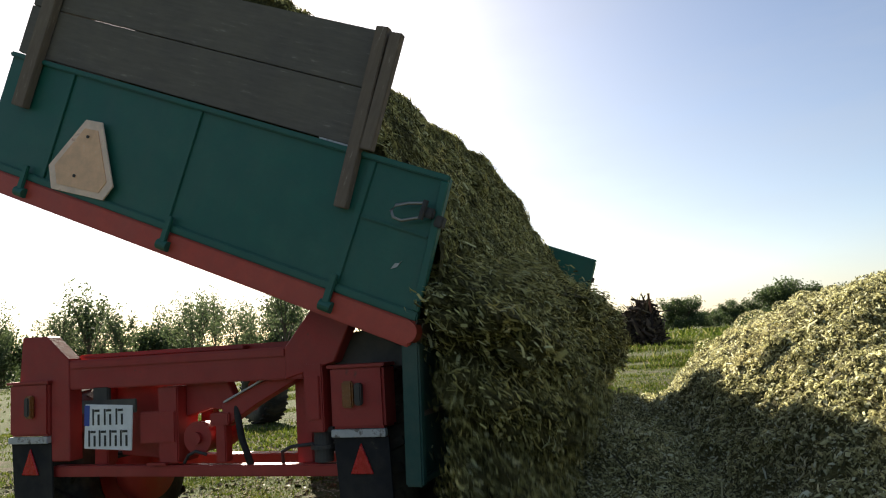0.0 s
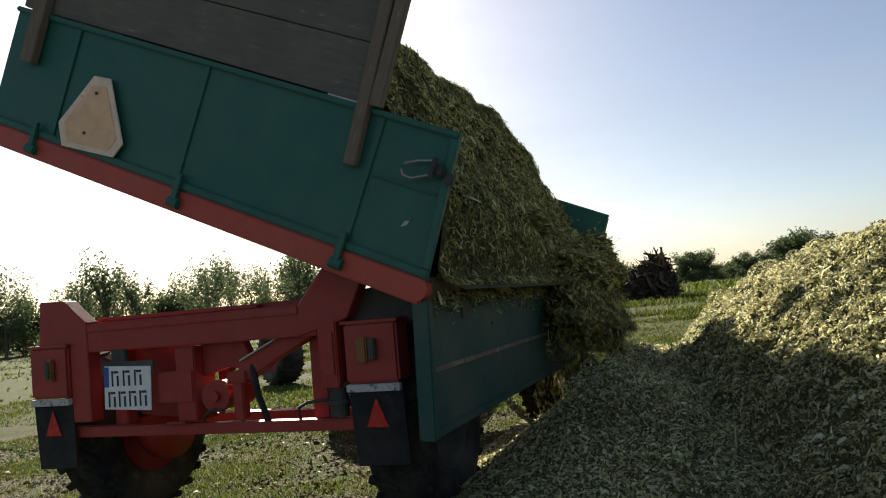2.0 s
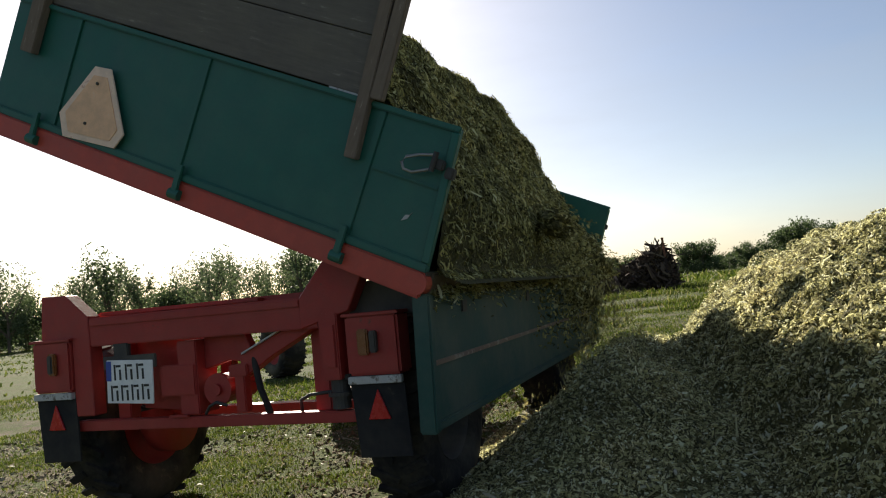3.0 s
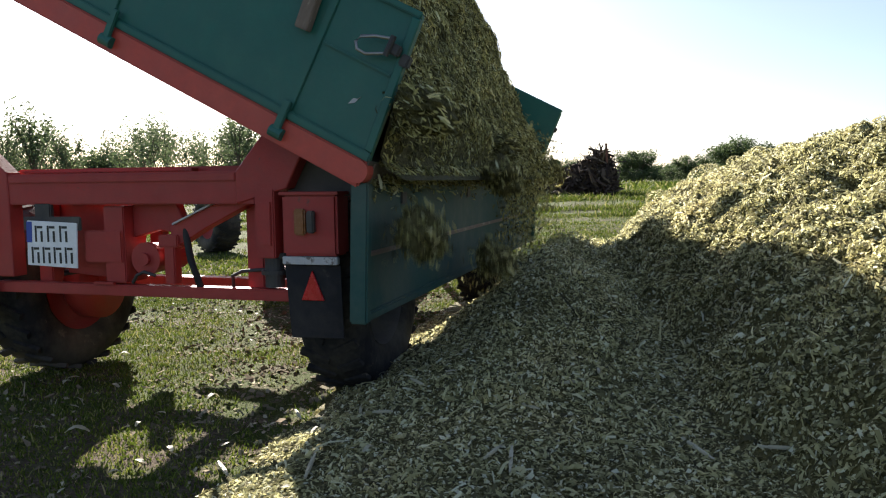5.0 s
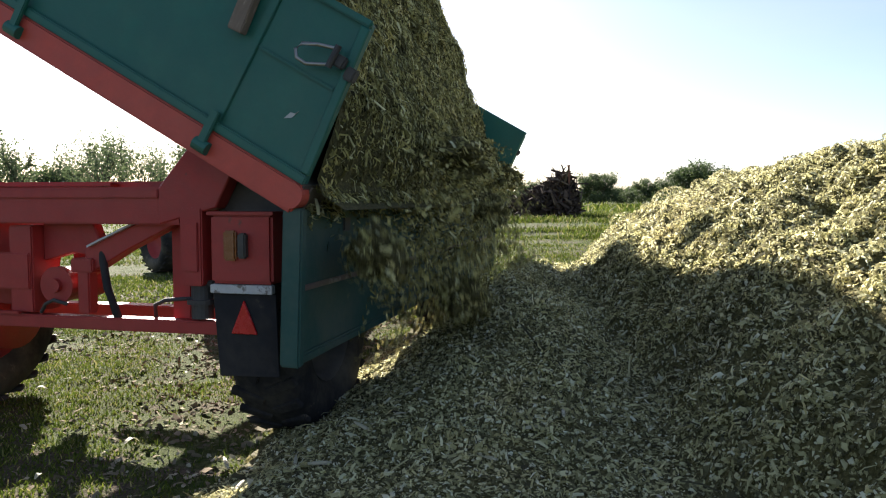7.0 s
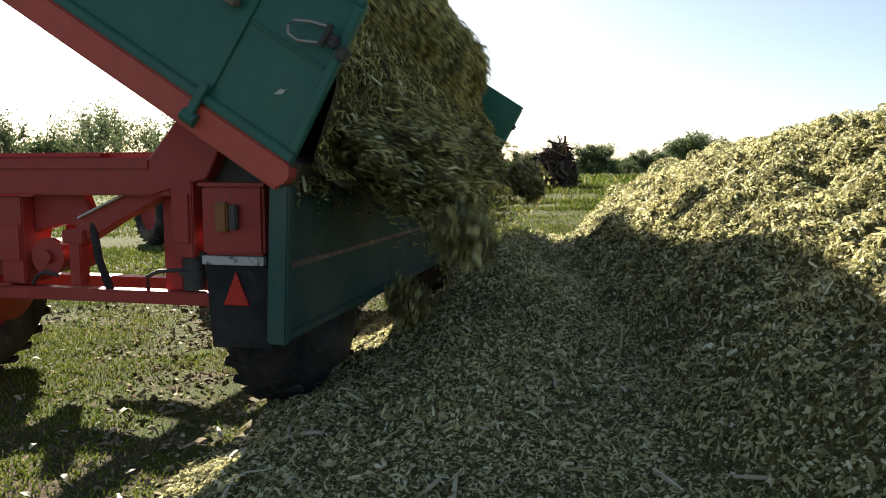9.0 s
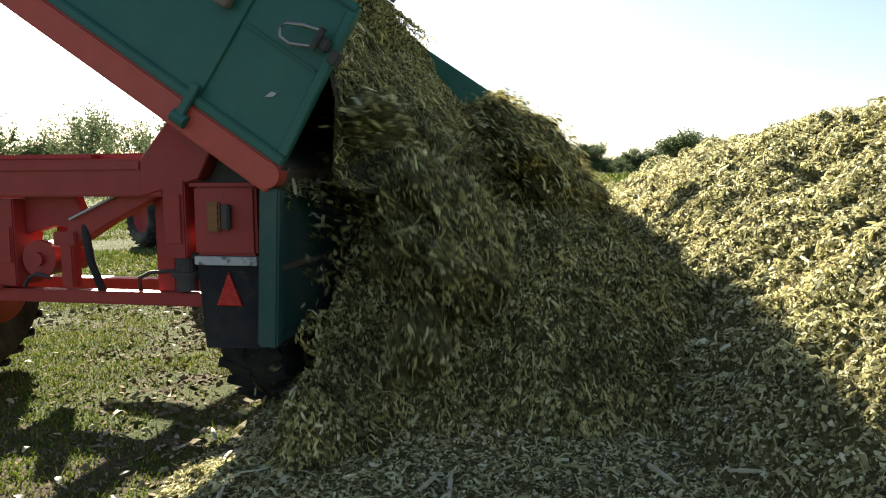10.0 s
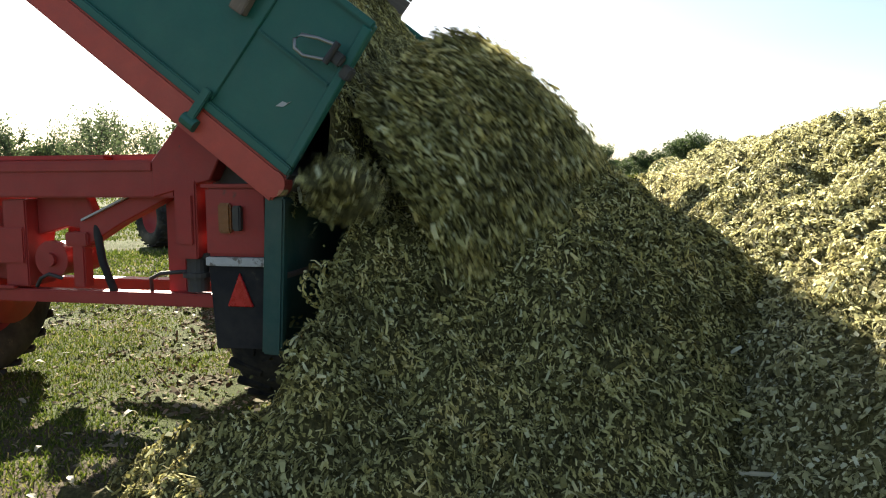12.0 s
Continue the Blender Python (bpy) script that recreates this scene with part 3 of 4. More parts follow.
def build_body(trailer):
    """The tipping body, in its own space: origin on the tipping axle."""
    r, l = 0.59, -2.10
    body = part("body_floor", box(l, r, REAR, FRONT, 0.0, 0.03, 0), DARK, trailer, "steel floor of the tipping body")
    for y in (0.5, 1.2, 1.9, 2.6, 3.3, 3.9):
        part("floor_beam", box(l + 0.1, r - 0.06, y, y + 0.07, -0.08, -0.001), RED, body)
    part("sill", join(box(l, r, REAR - 0.012, REAR + 0.06, -0.092, 0.022, 0.008), rod((r - 0.03, REAR - 0.02, -0.03), (r - 0.03, REAR + 0.05, -0.03), 0.05, 18)), RED_CLEAN, body, "red sill, paint faded")
    part("sill", box(l, r, FRONT - 0.06, FRONT + 0.012, -0.092, 0.022, 0.008), RED_CLEAN, body)
    part("sill", box(r - 0.05, r + 0.006, REAR + 0.06, FRONT - 0.06, -0.07, 0.026, 0.006), SCUFFED_LIT, body, "scuffed sill worn to bare metal along the open side")
    part("sill", box(l, l + 0.05, REAR + 0.06, FRONT - 0.06, -0.09, 0.022, 0.006), RED, body)
    for y0, y1, out in ((REAR, REAR + 0.035, -1), (FRONT - 0.035, FRONT, 1)):
        e = REAR if out < 0 else FRONT
        part("end_wall", slab([(l, 0.025), (r - 0.006, 0.025), (0.536, 0.645), (l, 0.645)], y0, y1, 0.004), GREEN, body, "green steel end wall")
        ya, yb = (e - 0.022, e) if out < 0 else (e, e + 0.022)
        for b in (box(l, 0.541, ya, yb, 0.628, 0.655, 0.006), box(l, r, ya, yb, 0.026, 0.062, 0.006), slab([(r - 0.037, 0.064), (r, 0.064), (0.543, 0.626), (0.505, 0.626)], ya, yb, 0.005)):
            part("wall_rim", b, GREEN, body)
        for x in (-1.66, -0.82, 0.15):
            part("wall_rib", box(x, x + 0.035, ya + 0.012, yb, 0.064, 0.626, 0.005), GREEN, body)
        for x in (-1.75, -0.78, 0.148):
            part("wall_bracket", join(box(x, x + 0.035, ya - 0.02 if out < 0 else yb, ya if out < 0 else yb + 0.02, -0.06, 0.10, 0.004), rod((x - 0.01, (ya + yb) / 2 + 0.014 * out, -0.045), (x + 0.05, (ya + yb) / 2 + 0.014 * out, -0.045), 0.026, 12)), GREEN, body)
        part("latch_block", box(r - 0.055, r - 0.015, ya - 0.012, yb + 0.012, 0.43, 0.48, 0.006), DARK, body)
    tube("latch_handle", [(0.49, REAR - 0.045, 0.455), (0.40, REAR - 0.05, 0.412), (0.36, REAR - 0.052, 0.415), (0.342, REAR - 0.053, 0.44), (0.355, REAR - 0.052, 0.468), (0.41, REAR - 0.05, 0.492), (0.49, REAR - 0.045, 0.515)], 0.007, STEEL, body, "bent steel latch handle")
    part("latch_pin", join(box(0.475, 0.53, REAR - 0.055, REAR - 0.022, 0.455, 0.50), rod((0.485, REAR - 0.06, 0.44), (0.485, REAR - 0.06, 0.525), 0.012, 10)), DARK, body)
    part("wall_crease", box(0.187, 0.522, REAR - 0.012, REAR, 0.372, 0.384, 0.004), GREEN, body)
    part("paint_chip", slab([(0.40, 0.20), (0.425, 0.215), (0.44, 0.25), (0.43, 0.235), (0.412, 0.23)], REAR - 0.004, REAR - 0.001, 0), STRIP, body, "scratch of bare primer")
    # closed side and the boards that raise the walls
    part("side_wall", join(box(l, l + 0.035, REAR + 0.04, FRONT - 0.04, 0.025, 0.645), *[box(l - 0.022, l, y, y + 0.05, 0.06, 0.6) for y in (0.6, 1.5, 2.4, 3.3)]), GREEN, body, "green closed side wall")
    for a, b in ((REAR - 0.004, REAR + 0.024),):
        part("raised_board", box(l + 0.03, 0.10, a, b, 0.664, 0.925, 0.003), BOARD, body, "weathered grey board")
        part("raised_board", box(l + 0.03, 0.10, a + 0.004, b + 0.003, 0.930, 1.195, 0.003), BOARD, body, "weathered grey board")
        out = a - 0.05
        part("batten", box(0.035, 0.095, out, out + 0.046, 0.385, 1.205, 0.004, pose(0, 0, 0, 0, -4.5, 0)), BATTEN, body, "worn wooden batten")
        part("batten", box(0.092, 0.150, out, out + 0.040, 0.66, 1.190, 0.004, pose(0, 0, 0, 0, -3.0, 0)), BATTEN, body, "worn wooden batten")
        part("batten", box(-1.95, -1.86, out, out + 0.046, 0.38, 1.20, 0.004), BATTEN, body, "worn wooden batten")
    for z0, z1 in ((0.664, 0.830), (0.835, 1.0)):
        part("raised_board", box(l + 0.03, -0.98, FRONT - 0.03, FRONT - 0.002, z0, z1 - 0.04 * (z0 > 0.7), 0.003), BOARD, body, "weathered grey board")
        part("raised_board", box(l + 0.005, l + 0.03, REAR + 0.03, FRONT - 0.03, z0, z1, 0.003), BOARD, body, "weathered grey board")
    # light in the slit between wall and boards, painted as a white bar
    part("light_gap", box(-0.13, 0.06, REAR - 0.006, REAR - 0.001, 0.656, 0.664, 0), STRIP, body, "white bar painted as light in the gap under the boards")
    # the warning triangle
    tri = [(-1.592, 0.138), (-1.442, 0.420), (-1.335, 0.430), (-1.150, 0.140), (-1.186, 0.060), (-1.530, 0.028)]
    cx, cz = -1.37, 0.20
    part("warning_triangle", slab(tri, REAR - 0.034, REAR - 0.024, 0.002), PALE_RIM, body, "faded slow-vehicle triangle")
    part("triangle_field", slab([(cx + (x - cx) * 0.80, cz + (z - cz) * 0.80) for x, z in tri], REAR - 0.038, REAR - 0.035, 0), PEACH, body, "faded orange field")
    for x, z in ((-1.39, 0.34), (-1.40, 0.13)):
        part("triangle_bolt", rod((x, REAR - 0.044, z), (x, REAR - 0.038, z), 0.008, 10), DARK, body)
    return body


def build_drop_side(trailer):
    """The opened side, hanging from its hinges: origin on the hinge line."""
    length, h = FRONT - REAR, 0.60
    bits = [box(-0.012, 0.012, REAR + 0.05, FRONT - 0.05, -h, -0.03, 0.003)]
    side = part("drop_side", join(*bits), GREEN_DUSTY, trailer, "dusty green steel drop side hanging open")
    # the crease is pressed steel; its paler colour paints the light it catches
    part("side_crease", box(0.0125, 0.026, REAR + 0.06, FRONT - 0.06, -0.33, -0.308, 0.006), SCUFFED_LIT, side, "pressed crease, painted paler as its highlight")
    y, n = RNG.uniform(REAR + 0.1, FRONT - 0.1, 9000), np.tile([0.4, 0, 1.0], (9000, 1))
    v, f = flakes(np.stack([RNG.uniform(-0.05, 0.05, 9000), y, 0.0 + 0.02 * fbm(y, y, 5.0, 3) - RNG.exponential(0.018, 9000)], 1), n, 0.03, 0.011, 0.6)
    tagged(part("ledge_chop", mesh_from("ledge_chop", v, f, SILAGE), SILAGE, side, "chop caught along the hinge"), kind="stuff")
    for b in (box(-0.035, 0.045, REAR, REAR + 0.05, -h - 0.01, -0.015, 0.008), box(-0.035, 0.045, FRONT - 0.05, FRONT, -h - 0.01, -0.015, 0.008),
              box(-0.02, 0.03, REAR + 0.05, FRONT - 0.05, -h - 0.01, -h + 0.03, 0.008), box(-0.02, 0.03, REAR + 0.05, FRONT - 0.05, -0.06, -0.02, 0.008)):
        part("side_frame", b, GREEN_DUSTY, side)
    for y in (0.3, 1.6, 2.9, 4.0):
        part("side_hinge", join(rod((0.0, y, 0.0), (0.0, y + 0.10, 0.0), 0.022, 12), box(-0.006, 0.02, y + 0.01, y + 0.09, -0.12, 0.0)), DARK, side)
    return side


TRAILER = build_trailer()
BODY = build_body(TRAILER)
SIDE = build_drop_side(TRAILER)


# ---- loose masses of maize that slide and fall ----
def chop_ball(name, sx, sy, sz, count, seed, ln=0.030, wd=0.0075, rough=0.3):
    """A rough mass of chop: a lumpy core all covered with flakes."""
    bm = bmesh.new()
    bmesh.ops.create_icosphere(bm, subdivisions=4, radius=1)
    for v in bm.verts:
        n = v.co.normalized()
        k = 1 + rough * noise.fractal(n * 1.7 + Vector((seed, 0, 0)), 0.8, 2.0, 4)
        v.co = Vector((n.x * sx * k, n.y * sy * k, n.z * sz * k))
    mesh = bpy.data.meshes.new(name)
    bm.to_mesh(mesh)
    nv = len(mesh.vertices)
    co = np.zeros(nv * 3)
    mesh.vertices.foreach_get("co", co)
    co = co.reshape(-1, 3)
    tri = np.array([[v.index for v in f.verts] for f in bm.faces])
    bm.free()
    a, b, c = co[tri[:, 0]], co[tri[:, 1]], co[tri[:, 2]]
    nm = np.cross(b - a, c - a)
    area = np.linalg.norm(nm, axis=1)
    pick = RNG.choice(len(tri), count, p=area / area.sum())
    w = RNG.dirichlet((1, 1, 1), count)
    p = a[pick] * w[:, :1] + b[pick] * w[:, 1:2] + c[pick] * w[:, 2:]
    fuzz = np.abs(RNG.normal(0, 0.035, count)) * (RNG.uniform(0, 1, count) < 0.45)
    unit = nm[pick] / area[pick][:, None]
    v, f = flakes(p + unit * fuzz[:, None], unit, ln, wd, 0.6, np.tile([1.0, 0, 0.1], (count, 1)))
    verts = np.concatenate([co * 0.985, v])
    faces = tri.tolist() + (f + nv).tolist()
    bpy.data.meshes.remove(mesh)
    out = bpy.data.meshes.new(name)
    out.from_pydata(verts.tolist(), [], faces)
    out.materials.append(FRESH_CHOP)
    out.materials.append(FRESH_BED)
    out.polygons.foreach_set("material_index", [1] * len(tri) + [0] * len(f))
    return out


def spray(name, count, sx, sy, sz):
    """A loose veil of single chips in the air."""
    p = np.clip(RNG.normal(0, 1, (count, 3)), -1.5, 1.5) * np.array([sx, sy, sz]) * 0.5
    q = RNG.normal(0, 1, (count, 3))
    q /= np.linalg.norm(q, axis=1)[:, None]
    v, f = flakes(p, q, 0.026, 0.010, 0.5)
    return mesh_from(name, v, f, FRESH_CHOP)


def load_height(u, y):
    """The load's face in the body's space: height above its floor."""
    face = 0.62 - 0.76 * u + 0.13 * smooth(2.6, 0.6, y) + 0.06 * fbm(u * 1.2, y, 1.7, 3, 3.0) + 0.05 * fbm(u, y, 6.0, 3)
    return np.clip(np.minimum(face, 1.28 + 0.05 * fbm(u, y, 3.0)), 0.0, None)


def build_load():
    ax, ay = np.arange(-1.45, 0.78, 0.05), np.arange(REAR + 0.05, FRONT - 0.04, 0.05)
    gx, gy = np.meshgrid(ax, ay)
    h = load_height(gx, gy) - 0.9 * smooth(0.52, 0.76, gx)
    h = np.maximum(h, 0.035)
    h[0, :], h[-1, :] = np.minimum(h[0, :], 0.45), np.minimum(h[-1, :], 0.45)
    n, m = len(ax), len(ay)
    verts = np.stack([gx, gy, h], -1).reshape(-1, 3)
    i, j = np.meshgrid(np.arange(n - 1), np.arange(m - 1))
    a = (j * n + i).ravel()
    ob = tagged(new("silage_load", mesh_from("silage_load", verts, np.stack([a, a + 1, a + n + 1, a + n], 1), FRESH_BED, True)),
                "load of chopped maize sliding from the tipped body", "silage load")

    def height(u, y):
        return np.maximum(load_height(u, y) - 0.9 * smooth(0.52, 0.76, u), 0.035)
    p, nm = surface_points(height, -1.3, 0.70, REAR + 0.06, FRONT - 0.06, 110000)
    v, f = flakes(p, nm, 0.027, 0.0075, 0.6, np.tile([1.0, 0, -0.6], (len(p), 1)))
    tagged(part("load_chop", mesh_from("load_chop", v, f, FRESH_CHOP), FRESH_CHOP, ob, "loose chopped leaf and stalk"), kind="stuff")
    return ob


LOAD = build_load()


def build_slide(name, label, radius, lo, hi, y0, y1, round_near, seed, count):
    """A sheet of chop on a curved bed: an arc about its own y axis, thinning out at both ends."""
    def reach(a, y):
        near, far = np.clip((y0 + round_near - y) / round_near, 0, 1), np.clip((y - y1 + 0.9) / 0.9, 0, 0.999)
        r = radius - 0.47 * near ** 2 - 0.30 * far ** 2
        return r * (1 + 0.055 * fbm(a * 2.0, y, 1.9, 3, seed) + 0.030 * fbm(a * 2.2, y, 5.5, 3, seed + 2)) - 0.25 * smooth(lo + 0.35, lo, a + 0.16 * fbm(y, a, 3.0, 3, seed))

    def spot(a, y):
        r = reach(a, y)
        return np.stack([r * np.cos(a), y, r * np.sin(a)], -1)
    aa, yy = np.linspace(lo, hi, 70), np.linspace(y0, y1, 110)
    ga, gy = np.meshgrid(aa, yy)
    grid = spot(ga, gy)
    grid[0] = grid[0] * 0.15 + grid[0].mean(0) * 0.85
    i, j = np.meshgrid(np.arange(69), np.arange(109))
    k = (j * 70 + i).ravel()
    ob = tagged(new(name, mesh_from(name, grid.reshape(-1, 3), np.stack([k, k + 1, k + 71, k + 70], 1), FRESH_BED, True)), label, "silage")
    a, y = RNG.uniform(lo, hi, count), RNG.uniform(y0, y1, count)
    p, e = spot(a, y), 0.02
    nm = np.cross(spot(a, y + e) - p, spot(a + e, y) - p)
    nm /= np.linalg.norm(nm, axis=1)[:, None] + 1e-9
    way = np.stack([np.sin(a), 0 * a, -np.cos(a)], 1)
    # the last part of them lies on the closed near end
    k = count // 12
    inward = np.sqrt(RNG.uniform(0, 1, (k, 1)))
    middle = spot(aa, np.full(70, y0)).mean(0)
    p[:k] = middle + (spot(a[:k], np.full(k, y0)) - middle) * inward
    nm[:k] = (0.0, -1.0, 0.0)
    loose = np.abs(RNG.normal(0, 0.03, count)) * (RNG.uniform(0, 1, count) < 0.4)
    v, f = flakes(p + nm * loose[:, None], nm, 0.027, 0.0115, 0.6, way)
    tagged(part("sliding_chop", mesh_from("sliding_chop", v, f, FRESH_CHOP), FRESH_CHOP, ob, "loose chopped leaf and stalk"), kind="stuff")
    return ob


SLIDE = build_slide("silage_slide", "thick sheet of chopped maize pouring off the trailer", 1.01, -0.25, 2.1, -0.06, 4.05, 1.0, 3.0, 90000)
SLIDE_TWO = build_slide("silage_slide", "second sheet of chopped maize sliding off the trailer", 1.20, -0.15, 1.9, 0.02, 3.9, 1.0, 9.0, 85000)


# ---- far things ----
def build_tree(name, label, height, spread, leaves, leaf, mat, slim, seed):
    rng = random.Random(seed)
    t = tagged(new(name), label, "tree")
    limbs, tips = [], []
    limbs.append(rod((0, 0, -0.2), (0, 0, height * 0.55), height * 0.022, 8, height * 0.012))
    for k in range(11):
        z = height * rng.uniform(0.15, 0.55)
        a = rng.uniform(0, math.tau)
        reach = spread * rng.uniform(0.35, 1.0)
        tip = Vector((math.cos(a) * reach, math.sin(a) * reach, min(height * 0.95, z + reach * rng.uniform(0.5, 1.6) * slim)))
        limbs.append(rod((0, 0, z), tip, height * 0.009, 6, height * 0.003))
        tips.append(tip)
        tips.append(tip * 0.7 + Vector((0, 0, z * 0.3)))
    if slim < 1.2:
        for k in range(12):
            a = k * 0.55
            tips.append(Vector((math.cos(a) * spread * 0.75, math.sin(a) * spread * 0.75, height * rng.uniform(0.12, 0.4))))
    tips.append(Vector((0, 0, height * 0.92)))
    part("trunk", join(*limbs), BARK, t)
    pts = []
    for c in tips:
        k = leaves // len(tips)
        s = spread * rng.uniform(0.22, 0.42)
        pts.append(np.array(c) + np.clip(RNG.normal(0, 1, (k, 3)), -1.9, 1.9) * np.array([s, s, s * slim * 0.9]) * 0.55)
    p = np.concatenate(pts)
    p = p[p[:, 2] > height * 0.06]
    q = RNG.normal(0, 1, p.shape)
    q /= np.linalg.norm(q, axis=1)[:, None]
    v, f = flakes(p, q, leaf, leaf * 0.6, 0.6)
    part("crown", mesh_from("crown", v, f, mat), mat, t)
    return t


def far_place(px_angle, dist):
    """A spot dist metres from the camera's stand, at an angle to the right of +y."""
    a = radians(px_angle)
    x, y = 2.5 + math.sin(a) * dist, -3.0 + math.cos(a) * dist
    return x, y, float(ground_height(np.array(x), np.array(y)))


def plant_trees():
    rng = random.Random(5)
    kinds = [build_tree("willow", "sparse grey-green willow at the field's edge", 5.2, 1.9, 2400, 0.12, LEAF_GREY, 1.5, 1),
             build_tree("willow", "sparse grey-green willow at the field's edge", 4.6, 2.0, 2400, 0.12, LEAF_GREY, 1.3, 2),
             build_tree("poplar", "thin young poplar with open branches", 5.6, 1.3, 1500, 0.15, LEAF_GREY, 2.2, 3),
             build_tree("oak", "round dark green oak in the distance", 6.0, 3.2, 6500, 0.22, LEAF_DARK, 0.9, 4),
             build_tree("hawthorn", "low dark green hawthorn bush", 3.2, 2.2, 3200, 0.17, LEAF_DARK, 0.8, 6)]
    used = set()

    def put(kind, ang, dist, size):
        x, y, z = far_place(ang, dist)
        m = pose(x, y, z - 0.05, 0, 0, rng.uniform(0, 360)) @ Matrix.Diagonal((size, size, size, 1))
        if kind in used:
            ob = copy_thing(kinds[kind], m)
        else:
            ob = kinds[kind]
            used.add(kind)
        ob.matrix_basis = m
        ob["group"] = "trees along the meadow"
    # thin belt of willows on one side, bushes before them
    for centre, half in ((-58.5, 2.5), (-51.0, 1.8), (-44.4, 2.1), (-37.1, 2.6), (-31.2, 2.0)):
        for k in range(6):
            edge = (k - 2.5) / 2.5
            put(rng.choice((0, 1, 0, 2)), centre + half * edge + rng.uniform(-0.3, 0.3), rng.uniform(46, 58), rng.uniform(0.88, 1.04) - 0.22 * edge * edge)
    for k in range(22):
        put(4, -64 + k * 1.9 + rng.uniform(-0.8, 0.8), rng.uniform(52, 64), rng.uniform(0.55, 0.95))
    # darker, rounder belt far off
    for k in range(56):
        ang = -21 + k * 0.95 + rng.uniform(-0.4, 0.4)
        put(rng.choice((3, 4, 4)), ang, rng.uniform(92, 118), rng.uniform(0.50, 0.78))
    for ang, dist, size in ((5.6, 88, 0.74), (4.7, 88, 0.66), (6.6, 90, 0.62)):
        put(3, ang, dist, size)


plant_trees()


def make_hedges():
    """Low unbroken scrub behind the single trees."""
    for a0, a1, dist, top, n, leaf, mat, label in ((-66, -18, 66, 2.5, 15000, 0.26, LEAF_GREY, "low grey-green scrub along the field"), (-19, 34, 124, 3.3, 22000, 0.42, LEAF_DARK, "dark green wood edge far off")):
        ang = np.radians(RNG.uniform(a0, a1, n))
        d = dist + RNG.uniform(-5, 5, n)
        x, y = 2.5 + np.sin(ang) * d, -3.0 + np.cos(ang) * d
        crest = top * (0.75 + 0.35 * fbm(np.degrees(ang) * 0.9, d * 0.02, 1.0, 4, dist))
        z = ground_height(x, y) + crest * np.sqrt(RNG.uniform(0, 1, n))
        q = RNG.normal(0, 1, (n, 3))
        q /= np.linalg.norm(q, axis=1)[:, None]
        v, f = flakes(np.stack([x, y, z], 1), q, leaf, leaf * 0.7, 0.6)
        tagged(new("hedge", mesh_from("hedge", v, f, mat)), label, "hedge", kind="stuff")


make_hedges()


def make_brush():
    """A dark heap of grubbed roots and branches, with the post before it."""
    x0, y0 = 0.2, 19.0
    z0 = float(ground_height(np.array(x0), np.array(y0)))
    p, q = [], []
    for k in range(7000):
        s = random.random()
        top = 0.25 + 1.27 * s ** 1.25 if s < 0.86 else 1.35 - 5 * (s - 0.86)
        a = RNG.normal(0, 0.33)
        p.append((x0 - 1.15 + 2.2 * s, y0 + a, z0 + top * max(0.02, random.random()) * math.exp(-a * a)))
        q.append(RNG.normal(0, 1, 3))
    q = np.array(q)
    q /= np.linalg.norm(q, axis=1)[:, None]
    v, f = flakes(np.array(p), q, 0.30, 0.05, 0.6)
    ob = tagged(new("brush_heap", mesh_from("brush_heap", v, f, BRUSH)), "dark heap of dead branches and roots in the field", "brush heap", kind="stuff")
    core = heap_mesh("brush_core", lambda x, y: z0 - 0.05 + 1.1 * np.exp(-((y - y0) / 0.34) ** 2) * np.clip((x - (x0 - 1.15)) / 2.0, 0, 1) * smooth(x0 + 0.95, x0 + 0.7, x), x0 - 1.3, x0 + 1.0, y0 - 0.8, y0 + 0.8, 0.1)
    core.materials.clear()
    core.materials.append(BRUSH)
    part("brush_core", core, BRUSH, ob)
    px, py = 1.08, 18.6
    pz = float(ground_height(np.array(px), np.array(py)))
    tagged(part("fence_post", join(rod((px + 0.05, py, pz - 0.2), (px - 0.02, py, pz + 1.42), 0.032, 10), rod((px - 0.02, py, pz + 1.42), (px - 0.02, py, pz + 1.45), 0.04, 10)), RUST), "thin rusty post standing in the meadow", "post")


make_brush()


def make_tractor_wheel():
    w = build_wheel("tractor_wheel", "muddy tractor wheel standing on the meadow")
    w["category"] = "wheel"
    w.matrix_basis = pose(-4.35, 7.6, 0.45, 0, 0, 60) @ Matrix.Diagonal((1.3, 0.9, 0.9, 1))


make_tractor_wheel()


